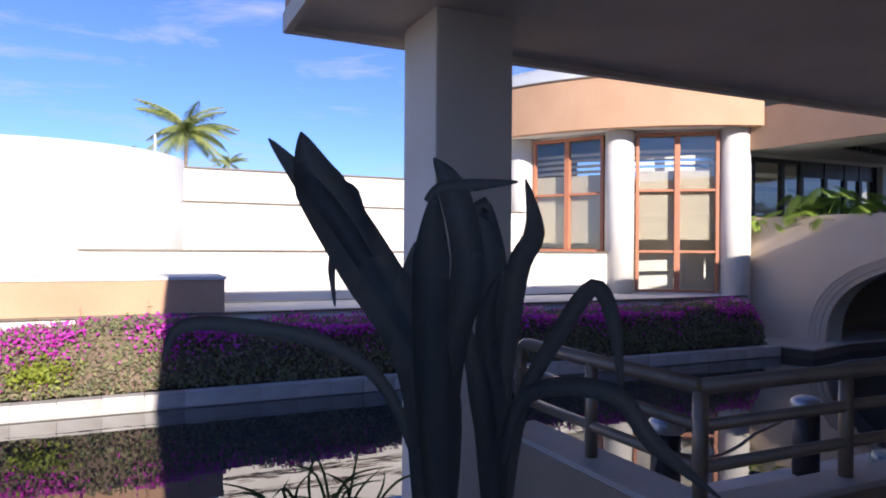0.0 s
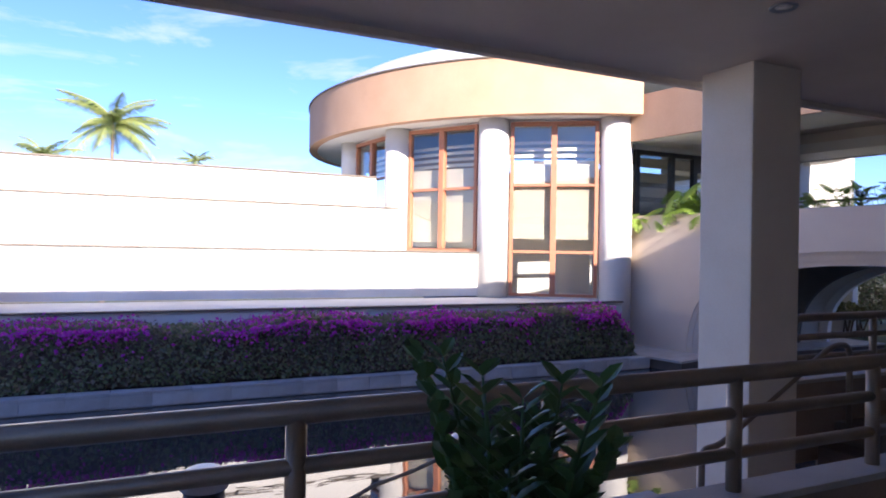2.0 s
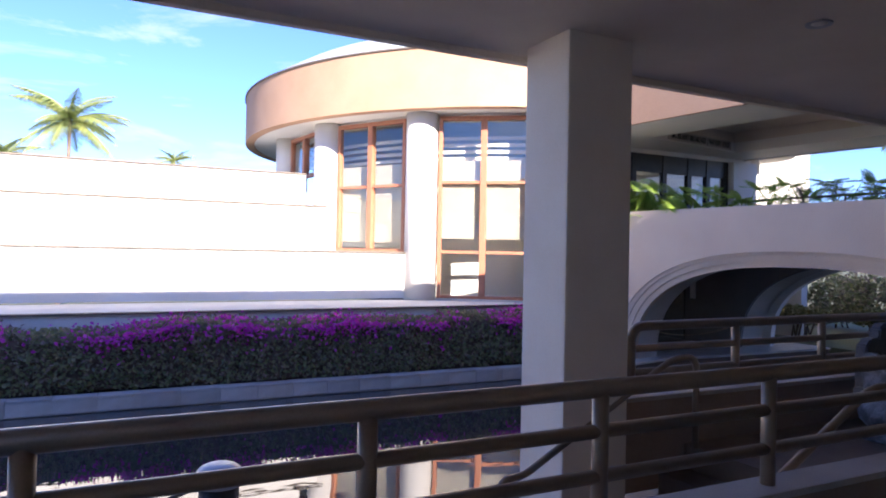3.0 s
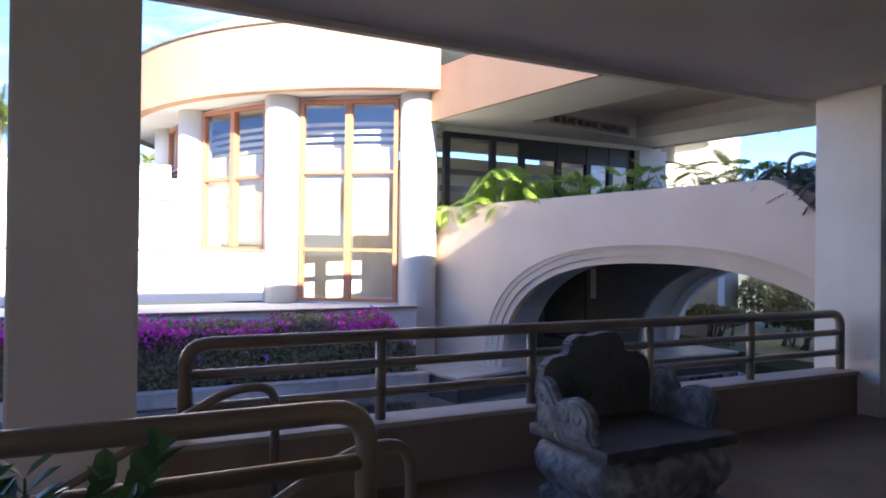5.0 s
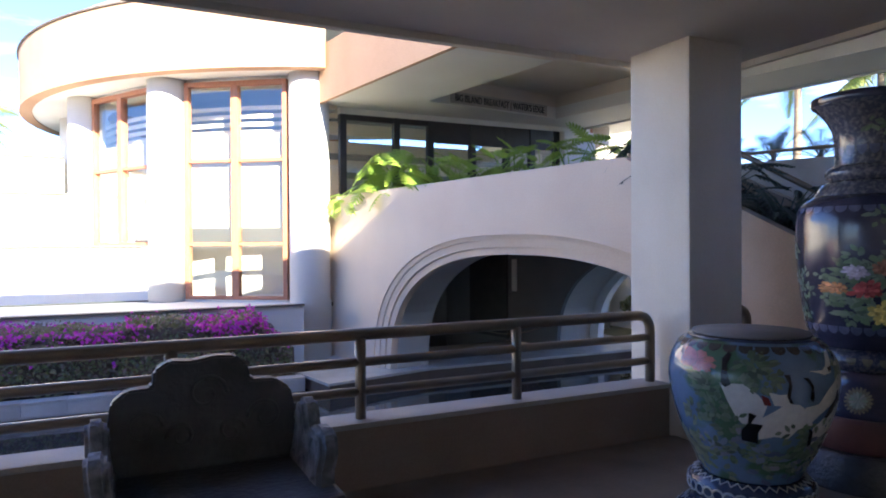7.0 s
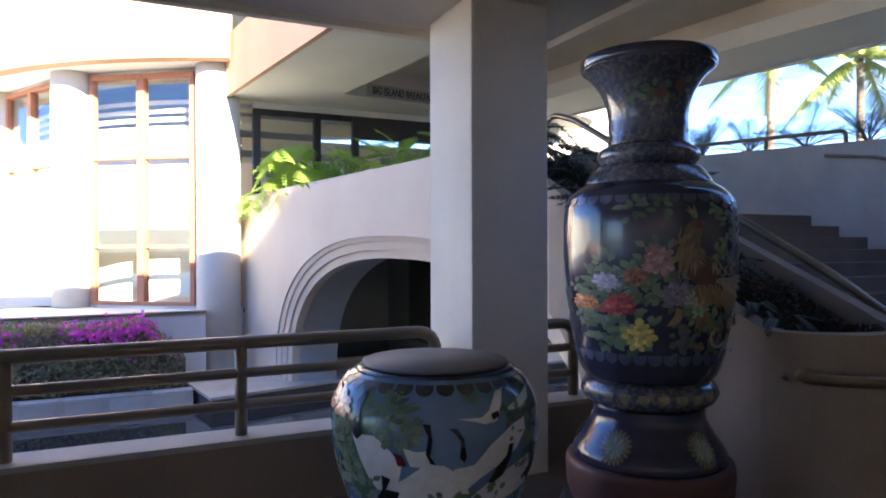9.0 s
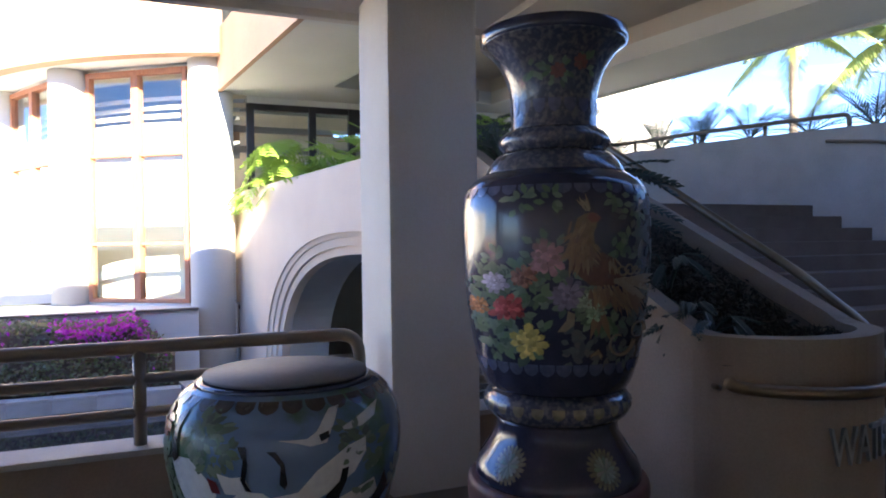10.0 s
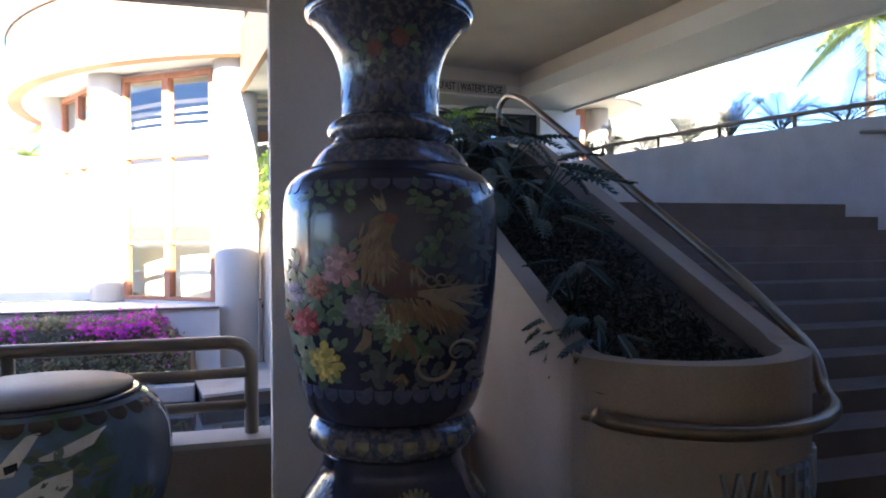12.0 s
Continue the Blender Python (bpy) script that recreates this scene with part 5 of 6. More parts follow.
part("body", lathe(smooth_profile([(0.14, 0), (0.19, 0.08), (0.20, 0.15), (0.18, 0.23), (0.14, 0.25), (0.01, 0.255)], 3), 28), CERAMIC, st)


# ---------------------------------------------------------------- palms and far planting
def palm(x, y, top, z0, size, seed, bend=0.6, n=17, green=None):
    r = random.Random(seed)
    p = thing("palm_tree", (x, y, z0), "coconut palm with arching yellow-green fronds", "palm tree", "palms beyond the buildings")
    h = top - z0
    trunk = [Vector((bend * math.sin(t * 1.5), 0.2 * bend * t, h * t)) for t in (i / 10 for i in range(11))]
    part("trunk", tube(trunk, [0.19 - 0.09 * i / 10 for i in range(11)], 12), BARK, p)
    c = trunk[-1]
    for i in range(n):
        a = 6.283 * i / n + r.uniform(-0.25, 0.25)
        e = r.uniform(-0.25, 1.45)
        bm = bmesh.new()
        rib = []
        L = size * r.uniform(0.85, 1.1)
        for q in range(12):
            t = q / 11
            rib.append(c + Vector((math.cos(a), math.sin(a), 0)) * L * (math.cos(e * (1 - t * 0.6)) * t) + Vector((0, 0, L * (math.sin(e) * t - (0.34 + 0.26 * math.cos(e)) * t * t))))
        add_tube(bm, rib, [0.035 - 0.03 * q / 11 for q in range(12)], 5, False)
        for q in range(80):
            t = 0.08 + 0.92 * q / 79
            f = t * 11
            k = min(10, int(f))
            b = rib[k].lerp(rib[k + 1], f - k)
            d = (rib[k + 1] - rib[k]).normalized()
            for s in (-1, 1):
                side = d.cross(Vector((0, 0, 1))).normalized() * s
                ln = L * 0.27 * math.sin(math.pi * (0.15 + 0.8 * t)) * r.uniform(0.8, 1.1)
                tip = b + side * ln * 0.72 + d * ln * 0.45 + Vector((0, 0, -ln * r.uniform(0.35, 0.7)))
                w = d * 0.024
                bm.faces.new([bm.verts.new(v) for v in (b - w, b + w, b.lerp(tip, 0.6) + w * 0.8, tip)])
        part("frond", bm, LEAF_PALM, p)
    return p


palm(3.6, 48.0, 9.3, -2.6, 3.3, 11, 0.5, 26)
palm(-1.6, 58.0, 8.0, -2.6, 3.0, 12, 0.9, 20)
palm(15.0, 120.0, 16.0, -2.6, 3.4, 13, 0.8)
palm(31.6, 14.6, 7.6, -2.6, 2.2, 14, 0.7, 20)
palm(34.6, 13.6, 7.3, -2.6, 2.4, 15, 0.3)
palm(32.6, 11.4, 9.4, -2.6, 2.6, 16, 0.25)
palm(35.0, 10.0, 8.2, -2.6, 2.5, 17, 0.8)
fp = thing("flag_pole", (1.45, 20.9, 3.58), "thin white pole above the curved wall", "pole")
part("pole", tube([(0, 0, 0), (0, 0, 1.20)], [0.035, 0.025], 10), WHITE, fp)


def shrub(name, label, centre, size, count, leaf, mat, trunks, seed, group):
    g = np.random.default_rng(seed)
    s = thing(name, (centre[0], centre[1], DOCK_Z), label, "shrub", group)
    u = g.normal(size=(count, 3))
    u /= np.linalg.norm(u, axis=1)[:, None]
    u *= (g.uniform(0.55, 1.0, count)[:, None]) * np.array(size) * (1 + 0.25 * np.array([lump(a * 2, b * 2 + seed) for a, b in u[:, :2]]))[:, None]
    scatter_mesh("leaves", u + (0, 0, centre[2] - DOCK_Z), g.uniform(leaf * 0.7, leaf * 1.3, count), (0, 0, 0.6), mat, s, g)
    r = random.Random(seed)
    for i in range(trunks):
        b = Vector((r.uniform(-0.2, 0.2), r.uniform(-0.2, 0.2), 0))
        e = Vector((r.uniform(-0.6, 0.6) * size[0], r.uniform(-0.6, 0.6) * size[1], centre[2] - DOCK_Z))
        part("stem", tube([b, b.lerp(e, 0.5) + Vector((0.03, 0, 0.05)), e], [0.03, 0.022, 0.01], 6), TWIG, s)
    return s


structure(part("far_bank", prism([(23.3, 8.0), (60, 8.0), (60, 30), (23.3, 30)], -2.6, DOCK_Z), GROUND), "planted bank beyond the bridge", "ground")
for i in range(6):
    shrub("croton_shrub", "low croton shrub with yellowish leaves on bare stems", ((25.0 if i < 4 else 23.9) + 0.3 * (i % 2), 9.2 + 0.75 * i, -0.02), (0.65, 0.62, 0.26), 900, 0.06, LEAF_CROTON, 6, 60 + i, "croton hedge beyond the bridge")
for i in range(4):
    shrub("green_bush", "dense dark green bush", (28.0 + 0.6 * (i % 2), 10.0 + 1.5 * i, 0.3), (1.1, 1.0, 0.85), 1800, 0.08, LEAF_HEDGE, 4, 80 + i, "bushes beyond the bridge")

# white round tower and its canopy beyond the bridge
tw = structure(new("round_tower"), "white round tower beyond the bridge", "building")
part("shaft", lathe([(3.3, -2.6), (3.3, 5.2), (3.34, 5.22), (3.34, 5.28), (3.3, 5.3), (3.3, 9.5), (0.05, 9.6)], 72), WHITE, tw).matrix_basis = pose(26.23, 18.07, 0)
part("canopy", lathe([(1.1, 4.55), (1.45, 4.50), (1.45, 4.78), (1.2, 4.95), (0.05, 5.0)], 56), CREAM, tw).matrix_basis = pose(23.3, 14.2, 0)
part("canopy_column", lathe([(0.26, -0.7), (0.26, 4.54)], 24), WHITE, tw).matrix_basis = pose(23.85, 14.3, 0)
part("canopy_frame", box((23.08, 14.0, -0.7), (23.40, 14.15, 4.50), 0.01), FRAME, tw)

# roof pipes on the pavilion
for k in range(5):
    a = 40 + 11 * k
    b = on_drum(a, 8.0, 6.3) + Vector((0, 0.5, 0))
    rp = tagged(part("roof_pipe", tube(fillet([b, b + Vector((0, 0, 0.22)), b + Vector((0.5, -0.1, 0.24)), b + Vector((0.5, -0.1, 0.0))], 0.05), 0.02, 8), WHITE), "bent white pipe on the pavilion roof", "pipe", "pavilion roof pipes")


# ---------------------------------------------------------------- lettering
def lettering(name, text, size, depth, mat, label, category, m, width=None):
    cu = bpy.data.curves.new(name, "FONT")
    cu.body, cu.size, cu.extrude, cu.align_x = text, size, depth, "CENTER"
    tmp = bpy.data.objects.new(name, cu)
    scene.collection.objects.link(tmp)
    bpy.context.view_layer.update()
    me = bpy.data.meshes.new_from_object(tmp.evaluated_get(bpy.context.evaluated_depsgraph_get()))
    bpy.data.objects.remove(tmp)
    me.materials.clear()
    me.materials.append(mat)
    if width:
        xs = [v.co.x for v in me.vertices]
        k = width / (max(xs) - min(xs))
        for v in me.vertices:
            v.co.x *= k
    ob = new(name, me)
    ob.matrix_basis = m
    return tagged(ob, label, category)


SIGNFACE = material("pale_sign_board", (0.50, 0.45, 0.38), 0.7, second=(0.44, 0.39, 0.33), scale=3, bump=0.05)
board = thing("entrance_sign", (19.69, 12.36, 4.345), "pale sign board with dark letters under the roof", "sign", turn=8.5)
part("board", box((-1.3, 0.0, 0.0), (1.3, 0.03, 0.23), 0.004), SIGNFACE, board)
t1 = lettering("sign_letters", "BIG ISLAND BREAKFAST | WATER'S EDGE", 0.20, 0.006, DARK, "", "", pose(0, -0.008, 0.045, 90, 0, 0), 2.4)
t1.parent = board
t2 = lettering("wall_letters", "WATER'S EDGE", 0.24, 0.010, GALV, "", "", pose(0, 0, 0), 1.0)
for v in t2.data.vertices:
    a = 1.30 + (v.co.x + 0.50) / 0.58
    rr = 0.006 + v.co.z
    along = max(0.0, a - math.pi) * half
    a = min(a, math.pi)
    v.co = Vector((xo + half - (half + rr) * math.cos(a), yc - (half * 0.9 + rr) * math.sin(a) + along, 0.44 + v.co.y * 1.09))
tagged(t2, "weathered metal letters on the planter's rounded end", "letters")


# ---------------------------------------------------------------- painted decoration of the vase and the jar
def radius_at(profile, z):
    pts = smooth_profile(profile, 5)
    for (r0, z0), (r1, z1) in zip(pts, pts[1:]):
        if z0 <= z <= z1:
            return r0 + (r1 - r0) * (z - z0) / max(1e-6, z1 - z0)
    return pts[0][0] if z < pts[0][1] else pts[-1][0]


def enamel(name, c, var=0.75, each=0.0):
    return material(name, c, 0.25, second=tuple(v * var for v in c), scale=30, grain=120, bump=0.15, coat=0.3, per_object=each)


def decal(profile, outline, lift, facing, cuts=2):
    """A raised enamel patch: outline in metres across and up, wrapped on a turned body."""
    bm = bmesh.new()
    f = bm.faces.new([bm.verts.new((u, z, 0)) for u, z in outline])
    bmesh.ops.triangulate(bm, faces=[f])
    bmesh.ops.subdivide_edges(bm, edges=list(bm.edges), cuts=cuts, use_grid_fill=True)
    for v in bm.verts:
        u, z = v.co.x, v.co.y
        r = radius_at(profile, z)
        a = facing + math.asin(max(-0.985, min(0.985, u / r)))
        v.co = Vector(((r + lift) * math.cos(a), (r + lift) * math.sin(a), z))
    bmesh.ops.recalc_face_normals(bm, faces=bm.faces)
    c = bm.faces[:][0]
    if c.normal.dot(Vector((c.calc_center_median().x, c.calc_center_median().y, 0))) < 0:
        bmesh.ops.reverse_faces(bm, faces=bm.faces)
    return bm


def merge(dst, src):
    me = bpy.data.meshes.new("tmp")
    src.to_mesh(me)
    src.free()
    dst.from_mesh(me)
    bpy.data.meshes.remove(me)


VF = math.atan2(-2.543, -0.94)
JF = math.atan2(-2.52, -1.08)
GREEN_E = island_material("painted_leaf_enamel", [(0.07, 0.12, 0.06), (0.15, 0.22, 0.12), (0.05, 0.08, 0.055), (0.20, 0.25, 0.17), (0.11, 0.16, 0.13)], 0.28, 0.5, 0)
PALE_E = island_material("pale_leaf_enamel", [(0.20, 0.28, 0.18), (0.30, 0.34, 0.26), (0.14, 0.19, 0.15), (0.34, 0.32, 0.26)], 0.28, 0.5, 0)
rv = random.Random(21)


def petal(profile, u, z, r0, r1, n, lift, facing, a):
    """One frilled petal."""
    w = 3.4 / n
    pts = [(u + r0 * math.cos(a), z + r0 * math.sin(a))] + [(u + q * r1 * math.cos(a + p * w), z + q * r1 * math.sin(a + p * w)) for p, q in ((-1, 0.72), (-0.8, 0.92), (-0.45, 0.94), (-0.2, 1.02), (0, 0.93), (0.25, 1.0), (0.5, 0.93), (0.8, 0.9), (1, 0.72))]
    return decal(profile, pts, lift, facing, 1)


def petal_ring(profile, u, z, r0, r1, n, lift, facing, turn):
    bm = bmesh.new()
    for i in range(n):
        a = turn + 6.283 * i / n
        w = 3.0 / n
        pts = [(u + r0 * math.cos(a), z + r0 * math.sin(a)), (u + r1 * 0.75 * math.cos(a - w), z + r1 * 0.75 * math.sin(a - w)), (u + r1 * math.cos(a - w * 0.4), z + r1 * math.sin(a - w * 0.4)),
               (u + r1 * 0.94 * math.cos(a), z + r1 * 0.94 * math.sin(a)), (u + r1 * math.cos(a + w * 0.4), z + r1 * math.sin(a + w * 0.4)), (u + r1 * 0.75 * math.cos(a + w), z + r1 * 0.75 * math.sin(a + w))]
        merge(bm, decal(profile, pts, lift + 0.0012 * (i % 3), facing, 1))
    return bm


def peony(u, z, r, colour, i):
    m1, m2 = enamel("peony_enamel", tuple(min(0.9, c * 1.35 + 0.02) for c in colour), 0.6, 0.35), enamel("peony_heart_enamel", tuple(min(0.9, c * 1.7 + 0.05) for c in colour), 0.6, 0.3)
    f = part("peony", decal(body, [(u + r * 0.13 * math.cos(6.283 * k / 10), z + r * 0.13 * math.sin(6.283 * k / 10)) for k in range(10)], 0.018, VF, 1), m1, vase, "relief peony flower")
    for n, r0, r1, lift, turn, m in ((11, 0.012, r, 0.004, i, m1), (9, 0.008, r * 0.76, 0.008, i + 0.4, m2), (7, 0.005, r * 0.52, 0.012, i + 0.9, m1), (5, 0.002, r * 0.30, 0.015, i + 1.7, m2)):
        for k in range(n):
            part("petal", petal(body, u, z, r0, r1 * rv.uniform(0.78, 1.12), n * rv.uniform(1.0, 1.4), lift + 0.0012 * (k % 3), VF, turn + 6.283 * k / n), m, f)


# Flowers and bird on the vase placed to fit the camera's view.
FLOWERS = ((-0.109, 1.497, 0.068, (0.36, 0.19, 0.20)), (-0.19, 1.42, 0.048, (0.24, 0.10, 0.06)), (-0.288, 1.397, 0.045, (0.38, 0.35, 0.45)), (-0.246, 1.294, 0.060, (0.36, 0.06, 0.06)),
           (-0.345, 1.30, 0.036, (0.50, 0.22, 0.09)), (-0.17, 1.161, 0.066, (0.48, 0.38, 0.11)), (-0.033, 1.348, 0.066, (0.17, 0.14, 0.20)), (0.05, 1.325, 0.042, (0.30, 0.36, 0.26)), (0.08, 1.278, 0.048, (0.24, 0.34, 0.22)))
for i, (u, z, r, c) in enumerate(FLOWERS):
    peony(u, z, r * 1.08, c, i)


def leaf_spray(profile, facing, spots, name, mat, parent, size, lift=0.003):
    bm = bmesh.new()
    for u, z, n, spread in spots:
        for k in range(n):
            a = rv.uniform(0, 6.28)
            d = spread * rv.uniform(0.4, 1)
            cu_, cz = u + d * math.cos(a), z + d * math.sin(a)
            l, w, b = size * rv.uniform(0.7, 1.2), size * 0.28, a + rv.uniform(-0.6, 0.6)
            ca, sa = math.cos(b), math.sin(b)
            if abs(cu_) > radius_at(profile, cz) * 0.93:
                continue
            merge(bm, decal(profile, [(cu_ + x * ca - y * sa, cz + x * sa + y * ca) for x, y in ((-l / 2, 0), (-l * 0.1, -w), (l * 0.25, -w * 0.7), (l / 2, 0), (l * 0.25, w * 0.7), (-l * 0.1, w))], lift + rv.uniform(0, 0.002), facing, 1))
    return tagged(part(name, bm, mat, parent), kind="stuff")


def plumes(profile, facing, patches, mat, parent, name, lift):
    """Fine painted feathers: patches are centre, spread, count, heading in degrees, length."""
    bm = bmesh.new()
    for u, z, su, sz, n, heading, length in patches:
        for k in range(n):
            cu_, cz = u + rv.uniform(-su, su), z + rv.uniform(-sz, sz)
            b = radians(heading + rv.uniform(-20, 20))
            l, w = length * rv.uniform(0.7, 1.25), length * 0.085
            ca, sa = math.cos(b), math.sin(b)
            merge(bm, decal(profile, [(cu_ + x * ca - y * sa, cz + x * sa + y * ca) for x, y in ((0, -w * 0.5), (l * 0.5, -w), (l, 0), (l * 0.5, w), (0, w * 0.5))], lift + rv.uniform(0, 0.003), facing, 1))
    return tagged(part(name, bm, mat, parent), kind="stuff")


SPOTS = [(u, z, 15, r * 1.55) for u, z, r, c in FLOWERS] + [(-0.139, 1.361, 16, 0.06), (-0.275, 1.157, 18, 0.07), (-0.24, 1.21, 12, 0.05), (-0.09, 1.42, 10, 0.05), (0.14, 1.24, 12, 0.06)]
leaf_spray(body, VF, SPOTS, "painted_leaves", GREEN_E, vase, 0.052)
leaf_spray(body, VF, [(-0.20, 1.72, 10, 0.06), (-0.09, 1.735, 9, 0.05), (0.16, 1.74, 9, 0.05), (0.27, 1.70, 12, 0.07), (0.16, 1.53, 9, 0.05), (0.22, 1.55, 6, 0.05)], "painted_leaves", GREEN_E, vase, 0.045)
SLATE_E = island_material("slate_enamel", [(0.07, 0.085, 0.085), (0.10, 0.115, 0.11), (0.055, 0.065, 0.07), (0.12, 0.11, 0.10)], 0.28, 0.5, 0)
leaf_spray(body, VF, [(rv.uniform(-0.05, 0.33), rv.uniform(1.08, 1.24), 6, 0.05) for k in range(16)] + [(rv.uniform(0.26, 0.35), rv.uniform(1.2, 1.66), 6, 0.04) for k in range(12)], "painted_ground", SLATE_E, vase, 0.045, 0.001)
leaf_spray(body, VF + 1.5, [(rv.uniform(-0.30, 0.30), rv.uniform(1.10, 1.72), 7, 0.05) for k in range(16)], "painted_vines", SLATE_E, vase, 0.04, 0.001)
leaf_spray(body, VF - 1.6, [(rv.uniform(-0.30, 0.30), rv.uniform(1.10, 1.62), 9, 0.05) for k in range(18)], "painted_vines", GREEN_E, vase, 0.045, 0.001)
BIRD = enamel("russet_enamel", (0.17, 0.085, 0.06), 0.6)
BIRD2 = enamel("tawny_enamel", (0.24, 0.16, 0.085), 0.6)
BIRD3 = enamel("pale_feather_enamel", (0.34, 0.26, 0.18), 0.7)
NECK_LINE = [(0.004, 1.647), (0.031, 1.664), (0.065, 1.670), (0.083, 1.651), (0.075, 1.614), (0.064, 1.588), (0.068, 1.551), (0.082, 1.520), (0.045, 1.480), (0.0, 1.471), (-0.031, 1.489), (-0.034, 1.535), (-0.017, 1.579)]
BODY_LINE = [(-0.031, 1.489), (0.0, 1.485), (0.045, 1.493), (0.10, 1.515), (0.155, 1.487), (0.164, 1.441), (0.192, 1.412), (0.154, 1.386), (0.099, 1.379), (0.053, 1.389), (0.017, 1.417), (-0.014, 1.453)]
bird = part("painted_bird", decal(body, BODY_LINE, 0.010, VF, 2), BIRD, vase, "russet painted pheasant")
part("neck", decal(body, NECK_LINE, 0.013, VF, 2), BIRD2, bird)
part("tail", decal(body, [(0.154, 1.414), (0.231, 1.396), (0.322, 1.396), (0.328, 1.384), (0.252, 1.379), (0.173, 1.385)], 0.010, VF, 2), BIRD3, bird)
part("head", decal(body, [(0.035, 1.650), (0.050, 1.668), (0.075, 1.666), (0.092, 1.648), (0.080, 1.632), (0.055, 1.630)], 0.017, VF, 1), enamel("brick_red_enamel", (0.20, 0.07, 0.05)), bird)
FEATHER_E = island_material("painted_feather_enamel", [(0.20, 0.11, 0.06), (0.30, 0.20, 0.10), (0.15, 0.08, 0.05), (0.34, 0.26, 0.15)], 0.3, 0.5, 0)
PALE_FEATHER_E = island_material("painted_pale_feather_enamel", [(0.30, 0.22, 0.14), (0.36, 0.29, 0.20), (0.22, 0.15, 0.09)], 0.3, 0.5, 0)
plumes(body, VF, [(0.015, 1.60, 0.035, 0.05, 26, -110, 0.055), (0.015, 1.53, 0.045, 0.045, 34, -100, 0.065), (0.055, 1.52, 0.02, 0.04, 16, -60, 0.05), (-0.01, 1.55, 0.02, 0.05, 16, -145, 0.05)], FEATHER_E, bird, "hackle_plumage", 0.016)
plumes(body, VF, [(0.11, 1.375, 0.06, 0.015, 34, -80, 0.075), (0.17, 1.365, 0.05, 0.02, 34, -65, 0.085), (0.21, 1.36, 0.03, 0.02, 16, -60, 0.10)], FEATHER_E, bird, "skirt_plumage", 0.013)
plumes(body, VF, [(0.04, 1.68, 0.012, 0.008, 9, 115, 0.05), (0.17, 1.40, 0.03, 0.012, 14, -15, 0.14), (0.14, 1.48, 0.02, 0.015, 12, -70, 0.045)], PALE_FEATHER_E, bird, "pale_plumage", 0.015)


def scroll_on(u, z, r, turns, thick, mat, label=""):
    """A raised curl on the vase's body."""
    pts = []
    for k in range(25):
        t = k / 24
        q, a = r * (1 - 0.7 * t), turns * 6.283 * t
        x, y = u + q * math.cos(a), z + q * math.sin(a)
        rad = radius_at(body, y) + 0.010
        b = VF + math.asin(max(-0.98, min(0.98, x / rad)))
        pts.append((rad * math.cos(b), rad * math.sin(b), y))
    return part("curled_feather", tube(pts, [thick * (1 - 0.6 * k / 24) for k in range(25)], 6), mat, bird, label)


for u, z, r in ((0.19, 1.445, 0.026), (0.225, 1.45, 0.028), (0.255, 1.445, 0.022)):
    scroll_on(u, z, r, -1.1, 0.006, BIRD3)
scroll_on(0.185, 1.16, 0.072, -0.8, 0.009, BIRD3)
scroll_on(0.275, 1.19, 0.05, 0.8, 0.008, BIRD3)
plumes(body, VF, [(0.092, 1.305, 0.004, 0.004, 3, -90, 0.17), (0.093, 1.128, 0.006, 0.003, 5, -60, 0.04), (0.093, 1.128, 0.006, 0.003, 5, -130, 0.04)], FEATHER_E, bird, "leg_paint", 0.008)
part("cream_petal", decal(body, [(-0.067, 1.205), (-0.034, 1.252), (-0.029, 1.289), (-0.002, 1.275), (-0.004, 1.233), (-0.035, 1.207)], 0.006, VF, 1), BIRD3, vase)
GOLD = enamel("gold_enamel", (0.27, 0.235, 0.16), 0.5)
foot = [(0.355, 0.53), (0.352, 0.58), (0.30, 0.66), (0.265, 0.73), (0.262, 0.79)]
for du in (-2.094, -0.837, 0.42, 1.677, 2.934):
    md = part("medallion", petal_ring(foot, 0.0, 0.635, 0.0, 0.075, 20, 0.004, VF + du, 0.2), GOLD, vase, "round gilt medallion")
    md["kind"] = "stuff"
    part("medallion_heart", petal_ring(foot, 0.0, 0.635, 0.0, 0.048, 15, 0.008, VF + du, 0.5), PALE_E, md)


def lappets(profile, z, n, w, h, mat, parent, name, lift=0.003):
    bm = bmesh.new()
    for k in range(n):
        a = 6.283 * k / n
        merge(bm, decal(profile, [(-w / 2, z + h / 2), (-w / 2, z), (-w * 0.3, z - h * 0.35), (0, z - h / 2), (w * 0.3, z - h * 0.35), (w / 2, z), (w / 2, z + h / 2)], lift, a, 1))
    return tagged(part(name, bm, mat, parent), kind="stuff")


LAP = enamel("slate_blue_enamel", (0.13, 0.14, 0.22), 0.6)
lappets(body, 1.045, 34, 0.058, 0.05, LAP, vase, "lower_border")
lappets(body, 1.765, 34, 0.062, 0.04, LAP, vase, "upper_border")
ring = [(0.262, 0.79), (0.30, 0.815), (0.318, 0.86), (0.30, 0.905), (0.262, 0.93)]
lappets(ring, 0.86, 24, 0.05, 0.045, GOLD, vase, "ring_border", 0.002)
neck = [(0.188, 2.046), (0.184, 2.10), (0.188, 2.20), (0.215, 2.30), (0.27, 2.385), (0.312, 2.42)]
lappets(neck, 2.13, 18, 0.05, 0.06, LAP, vase, "neck_border", 0.003)
leaf_spray(neck, VF, [(-0.02, 2.27, 12, 0.06), (0.09, 2.29, 8, 0.05), (-0.12, 2.28, 8, 0.05)], "neck_leaves", GREEN_E, vase, 0.04)
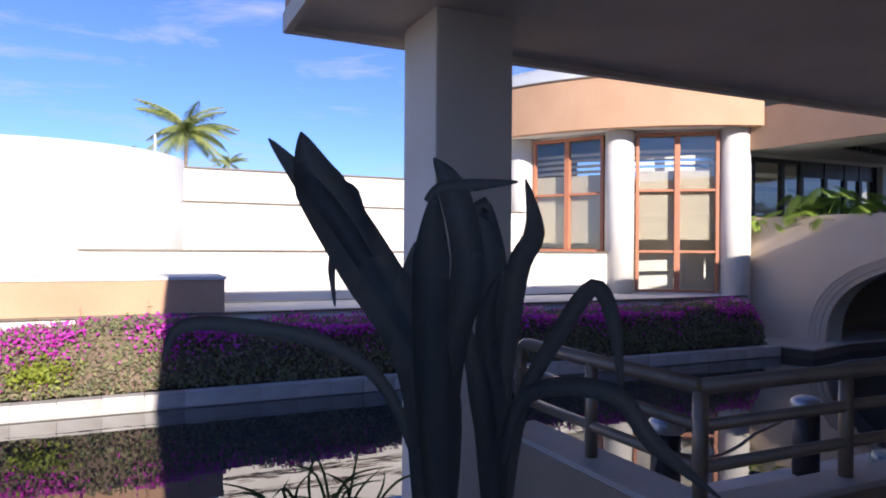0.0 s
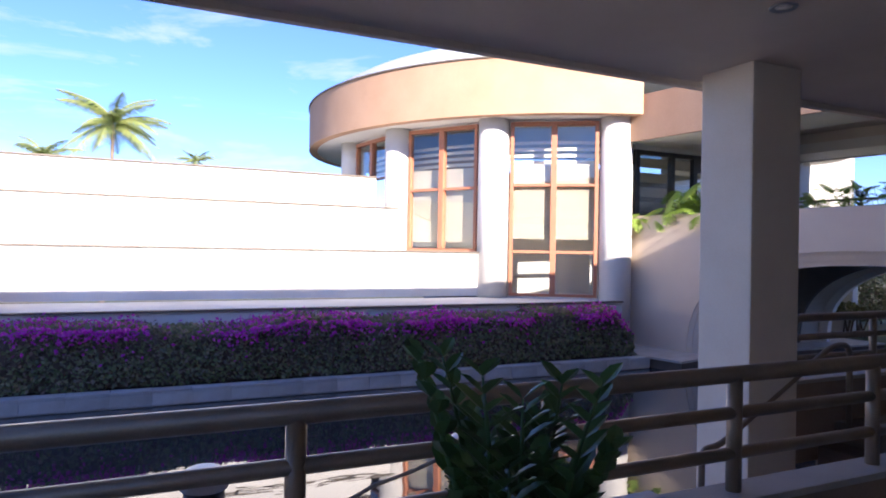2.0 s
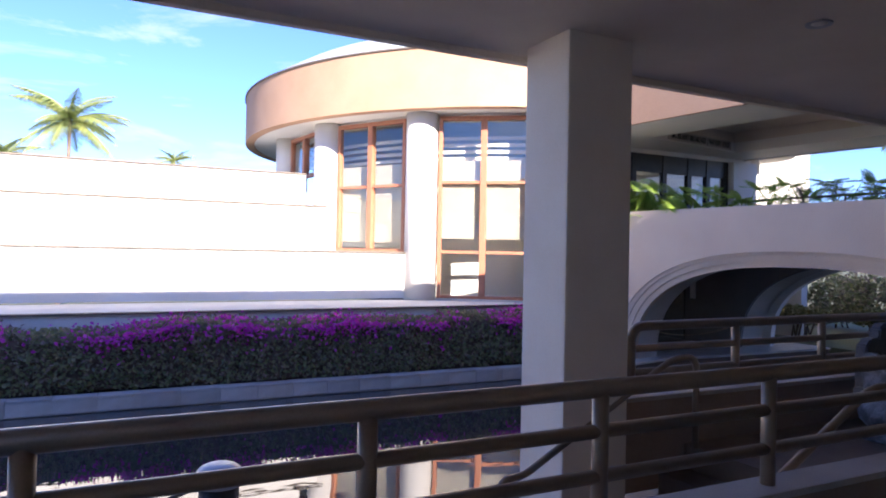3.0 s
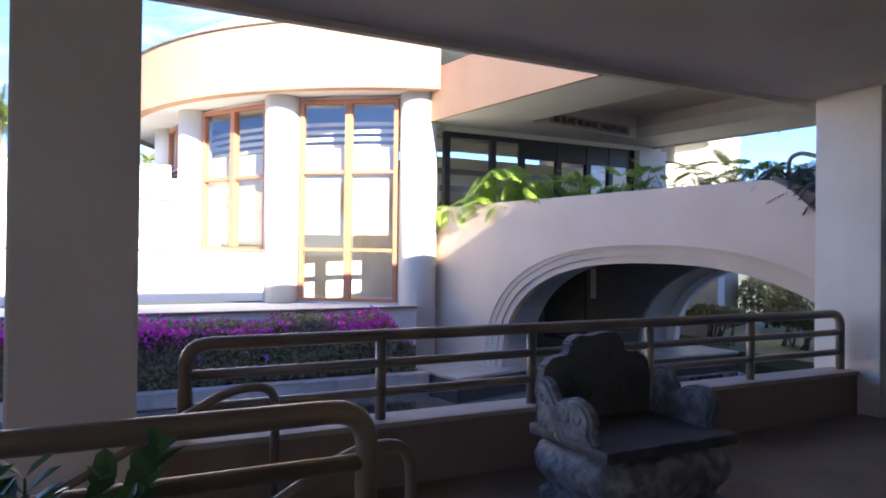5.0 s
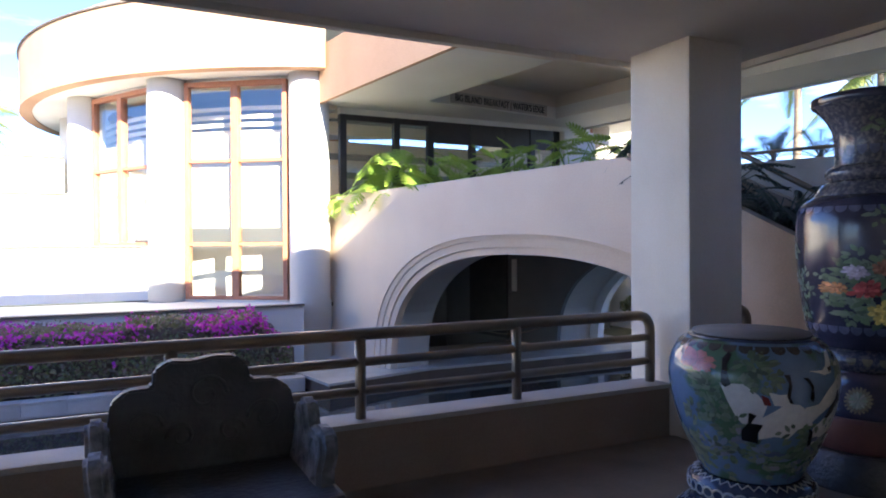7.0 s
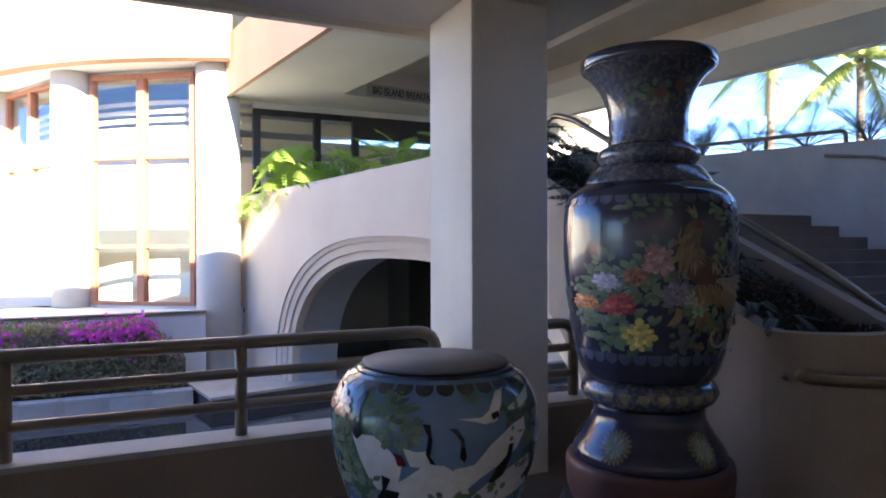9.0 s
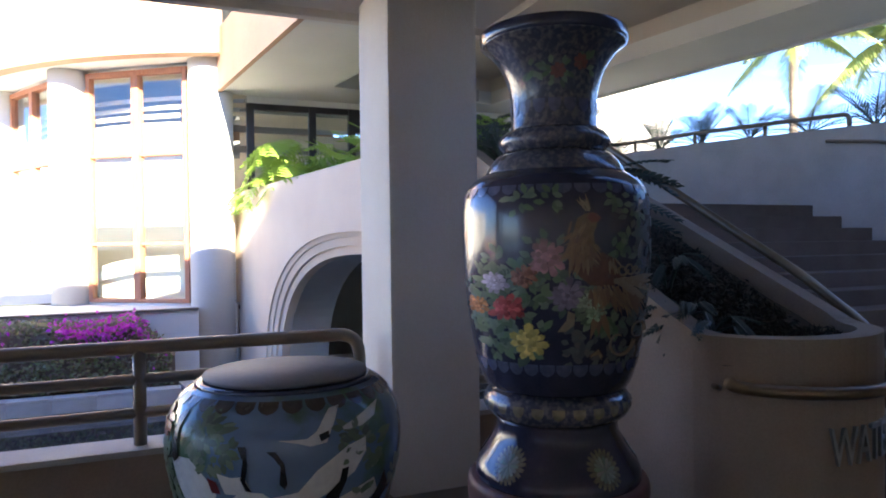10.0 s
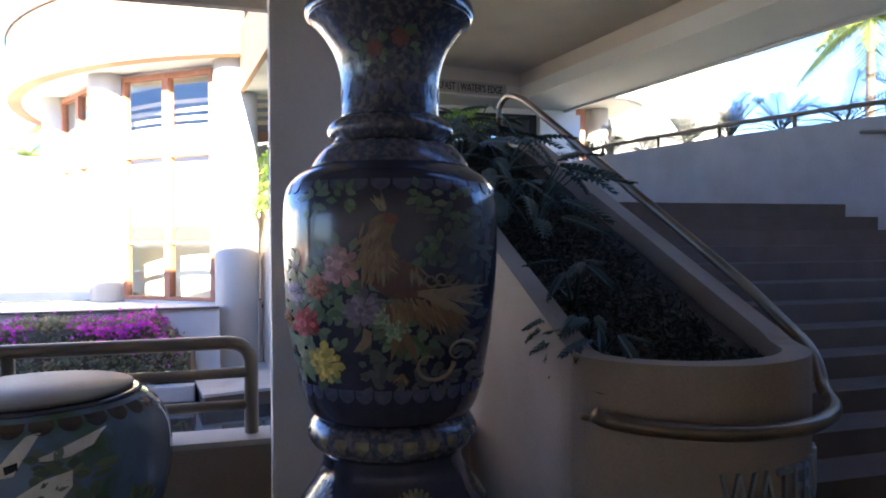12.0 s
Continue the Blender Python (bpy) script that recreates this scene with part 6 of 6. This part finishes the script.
for k, (u, z) in enumerate(((-0.02, 2.265), (0.07, 2.30))):
    part("neck_flower", petal_ring(neck, u, z, 0.0, 0.032, 7, 0.006, VF, k), enamel("dull_rose_enamel", (0.26, 0.13, 0.11)), vase)

# cranes on the jar, outlines traced to fit the camera's view
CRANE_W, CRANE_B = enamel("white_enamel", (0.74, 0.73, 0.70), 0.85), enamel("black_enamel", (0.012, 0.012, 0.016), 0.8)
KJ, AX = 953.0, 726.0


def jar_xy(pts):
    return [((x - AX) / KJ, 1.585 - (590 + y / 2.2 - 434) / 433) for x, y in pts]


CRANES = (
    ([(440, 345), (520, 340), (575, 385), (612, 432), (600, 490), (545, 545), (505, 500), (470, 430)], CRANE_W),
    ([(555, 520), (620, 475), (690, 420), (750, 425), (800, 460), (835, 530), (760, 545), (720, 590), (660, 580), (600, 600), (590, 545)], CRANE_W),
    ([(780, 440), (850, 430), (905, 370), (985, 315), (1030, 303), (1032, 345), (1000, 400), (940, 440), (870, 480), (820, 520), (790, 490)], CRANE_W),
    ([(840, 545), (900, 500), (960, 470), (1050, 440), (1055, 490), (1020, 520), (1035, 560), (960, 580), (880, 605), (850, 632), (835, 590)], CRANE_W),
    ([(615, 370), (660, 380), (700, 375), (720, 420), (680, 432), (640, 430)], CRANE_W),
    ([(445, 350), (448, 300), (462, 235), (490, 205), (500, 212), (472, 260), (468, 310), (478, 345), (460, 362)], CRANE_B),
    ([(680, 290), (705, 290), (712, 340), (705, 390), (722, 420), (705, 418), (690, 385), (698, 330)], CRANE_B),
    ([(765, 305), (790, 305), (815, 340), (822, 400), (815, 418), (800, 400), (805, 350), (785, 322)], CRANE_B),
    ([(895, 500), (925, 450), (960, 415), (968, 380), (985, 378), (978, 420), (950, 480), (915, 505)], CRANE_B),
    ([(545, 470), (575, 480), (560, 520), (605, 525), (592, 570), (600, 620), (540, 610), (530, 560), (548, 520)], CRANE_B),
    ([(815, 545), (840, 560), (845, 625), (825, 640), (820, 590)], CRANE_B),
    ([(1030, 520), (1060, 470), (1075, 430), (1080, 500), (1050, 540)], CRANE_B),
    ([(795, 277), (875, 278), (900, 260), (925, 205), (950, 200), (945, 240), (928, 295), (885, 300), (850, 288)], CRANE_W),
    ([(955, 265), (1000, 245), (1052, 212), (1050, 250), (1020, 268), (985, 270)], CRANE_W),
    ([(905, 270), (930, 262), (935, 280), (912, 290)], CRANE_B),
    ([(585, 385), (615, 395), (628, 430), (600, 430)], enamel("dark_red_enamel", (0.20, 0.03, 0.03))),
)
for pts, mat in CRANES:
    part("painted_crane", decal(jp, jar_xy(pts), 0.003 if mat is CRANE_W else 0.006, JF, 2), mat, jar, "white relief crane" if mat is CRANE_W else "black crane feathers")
tagged(part("painted_peony", petal_ring(jp, (388 - AX) / KJ, 0.955, 0.0, 0.055, 9, 0.005, JF, 0.3), enamel("salmon_enamel", (0.55, 0.20, 0.15)), jar), kind="stuff")
leaf_spray(jp, JF, [(-0.33, 0.86, 16, 0.06), (-0.10, 0.90, 14, 0.05), (-0.16, 0.95, 12, 0.05), (0.33, 0.88, 20, 0.07), (0.30, 0.70, 14, 0.08), (0.02, 0.62, 16, 0.08), (-0.25, 0.66, 14, 0.07)], "painted_leaves", GREEN_E, jar, 0.04, 0.002)
WAVE_E = island_material("painted_wave_enamel", [(0.16, 0.20, 0.30), (0.25, 0.30, 0.38), (0.10, 0.13, 0.22), (0.34, 0.34, 0.36)], 0.25, 0.5, 0)
for turn in (0.0, -1.15, 1.15, -2.3):
    clumps = [(rv.uniform(-0.26, 0.26), rv.uniform(0.50, 0.95)) for q in range(5 if turn else 2)]
    leaf_spray(jp, JF + turn, [(u, z, 26, 0.07) for u, z in clumps], "painted_leaves", GREEN_E, jar, 0.042, 0.0012)
    leaf_spray(jp, JF + turn, [(rv.uniform(-0.26, 0.26), rv.uniform(0.38, 0.56), 9, 0.06) for q in range(10)], "painted_leaves", GREEN_E, jar, 0.04, 0.0016)
    leaf_spray(jp, JF + turn, [(rv.uniform(-0.26, 0.26), rv.uniform(0.40, 0.62), 6, 0.05) for q in range(6)], "painted_wave_ground", WAVE_E, jar, 0.046, 0.0014)
lappets(jp, 1.022, 30, 0.062, 0.034, enamel("brown_gilt_enamel", (0.10, 0.085, 0.07), 0.5), jar, "lappet_border", 0.003)

# the two vessels scaled and lowered to fit the camera's view, both on the floor
for vessel, wide, tall, sink in ((vase, 1.076, 1.055, 0.120), (jar, 1.056, 1.056, 0.091)):
    for piece in vessel.children:
        piece.matrix_basis = Matrix.Translation((0, 0, -sink)) @ Matrix.Diagonal((wide, wide, tall, 1)) @ piece.matrix_basis
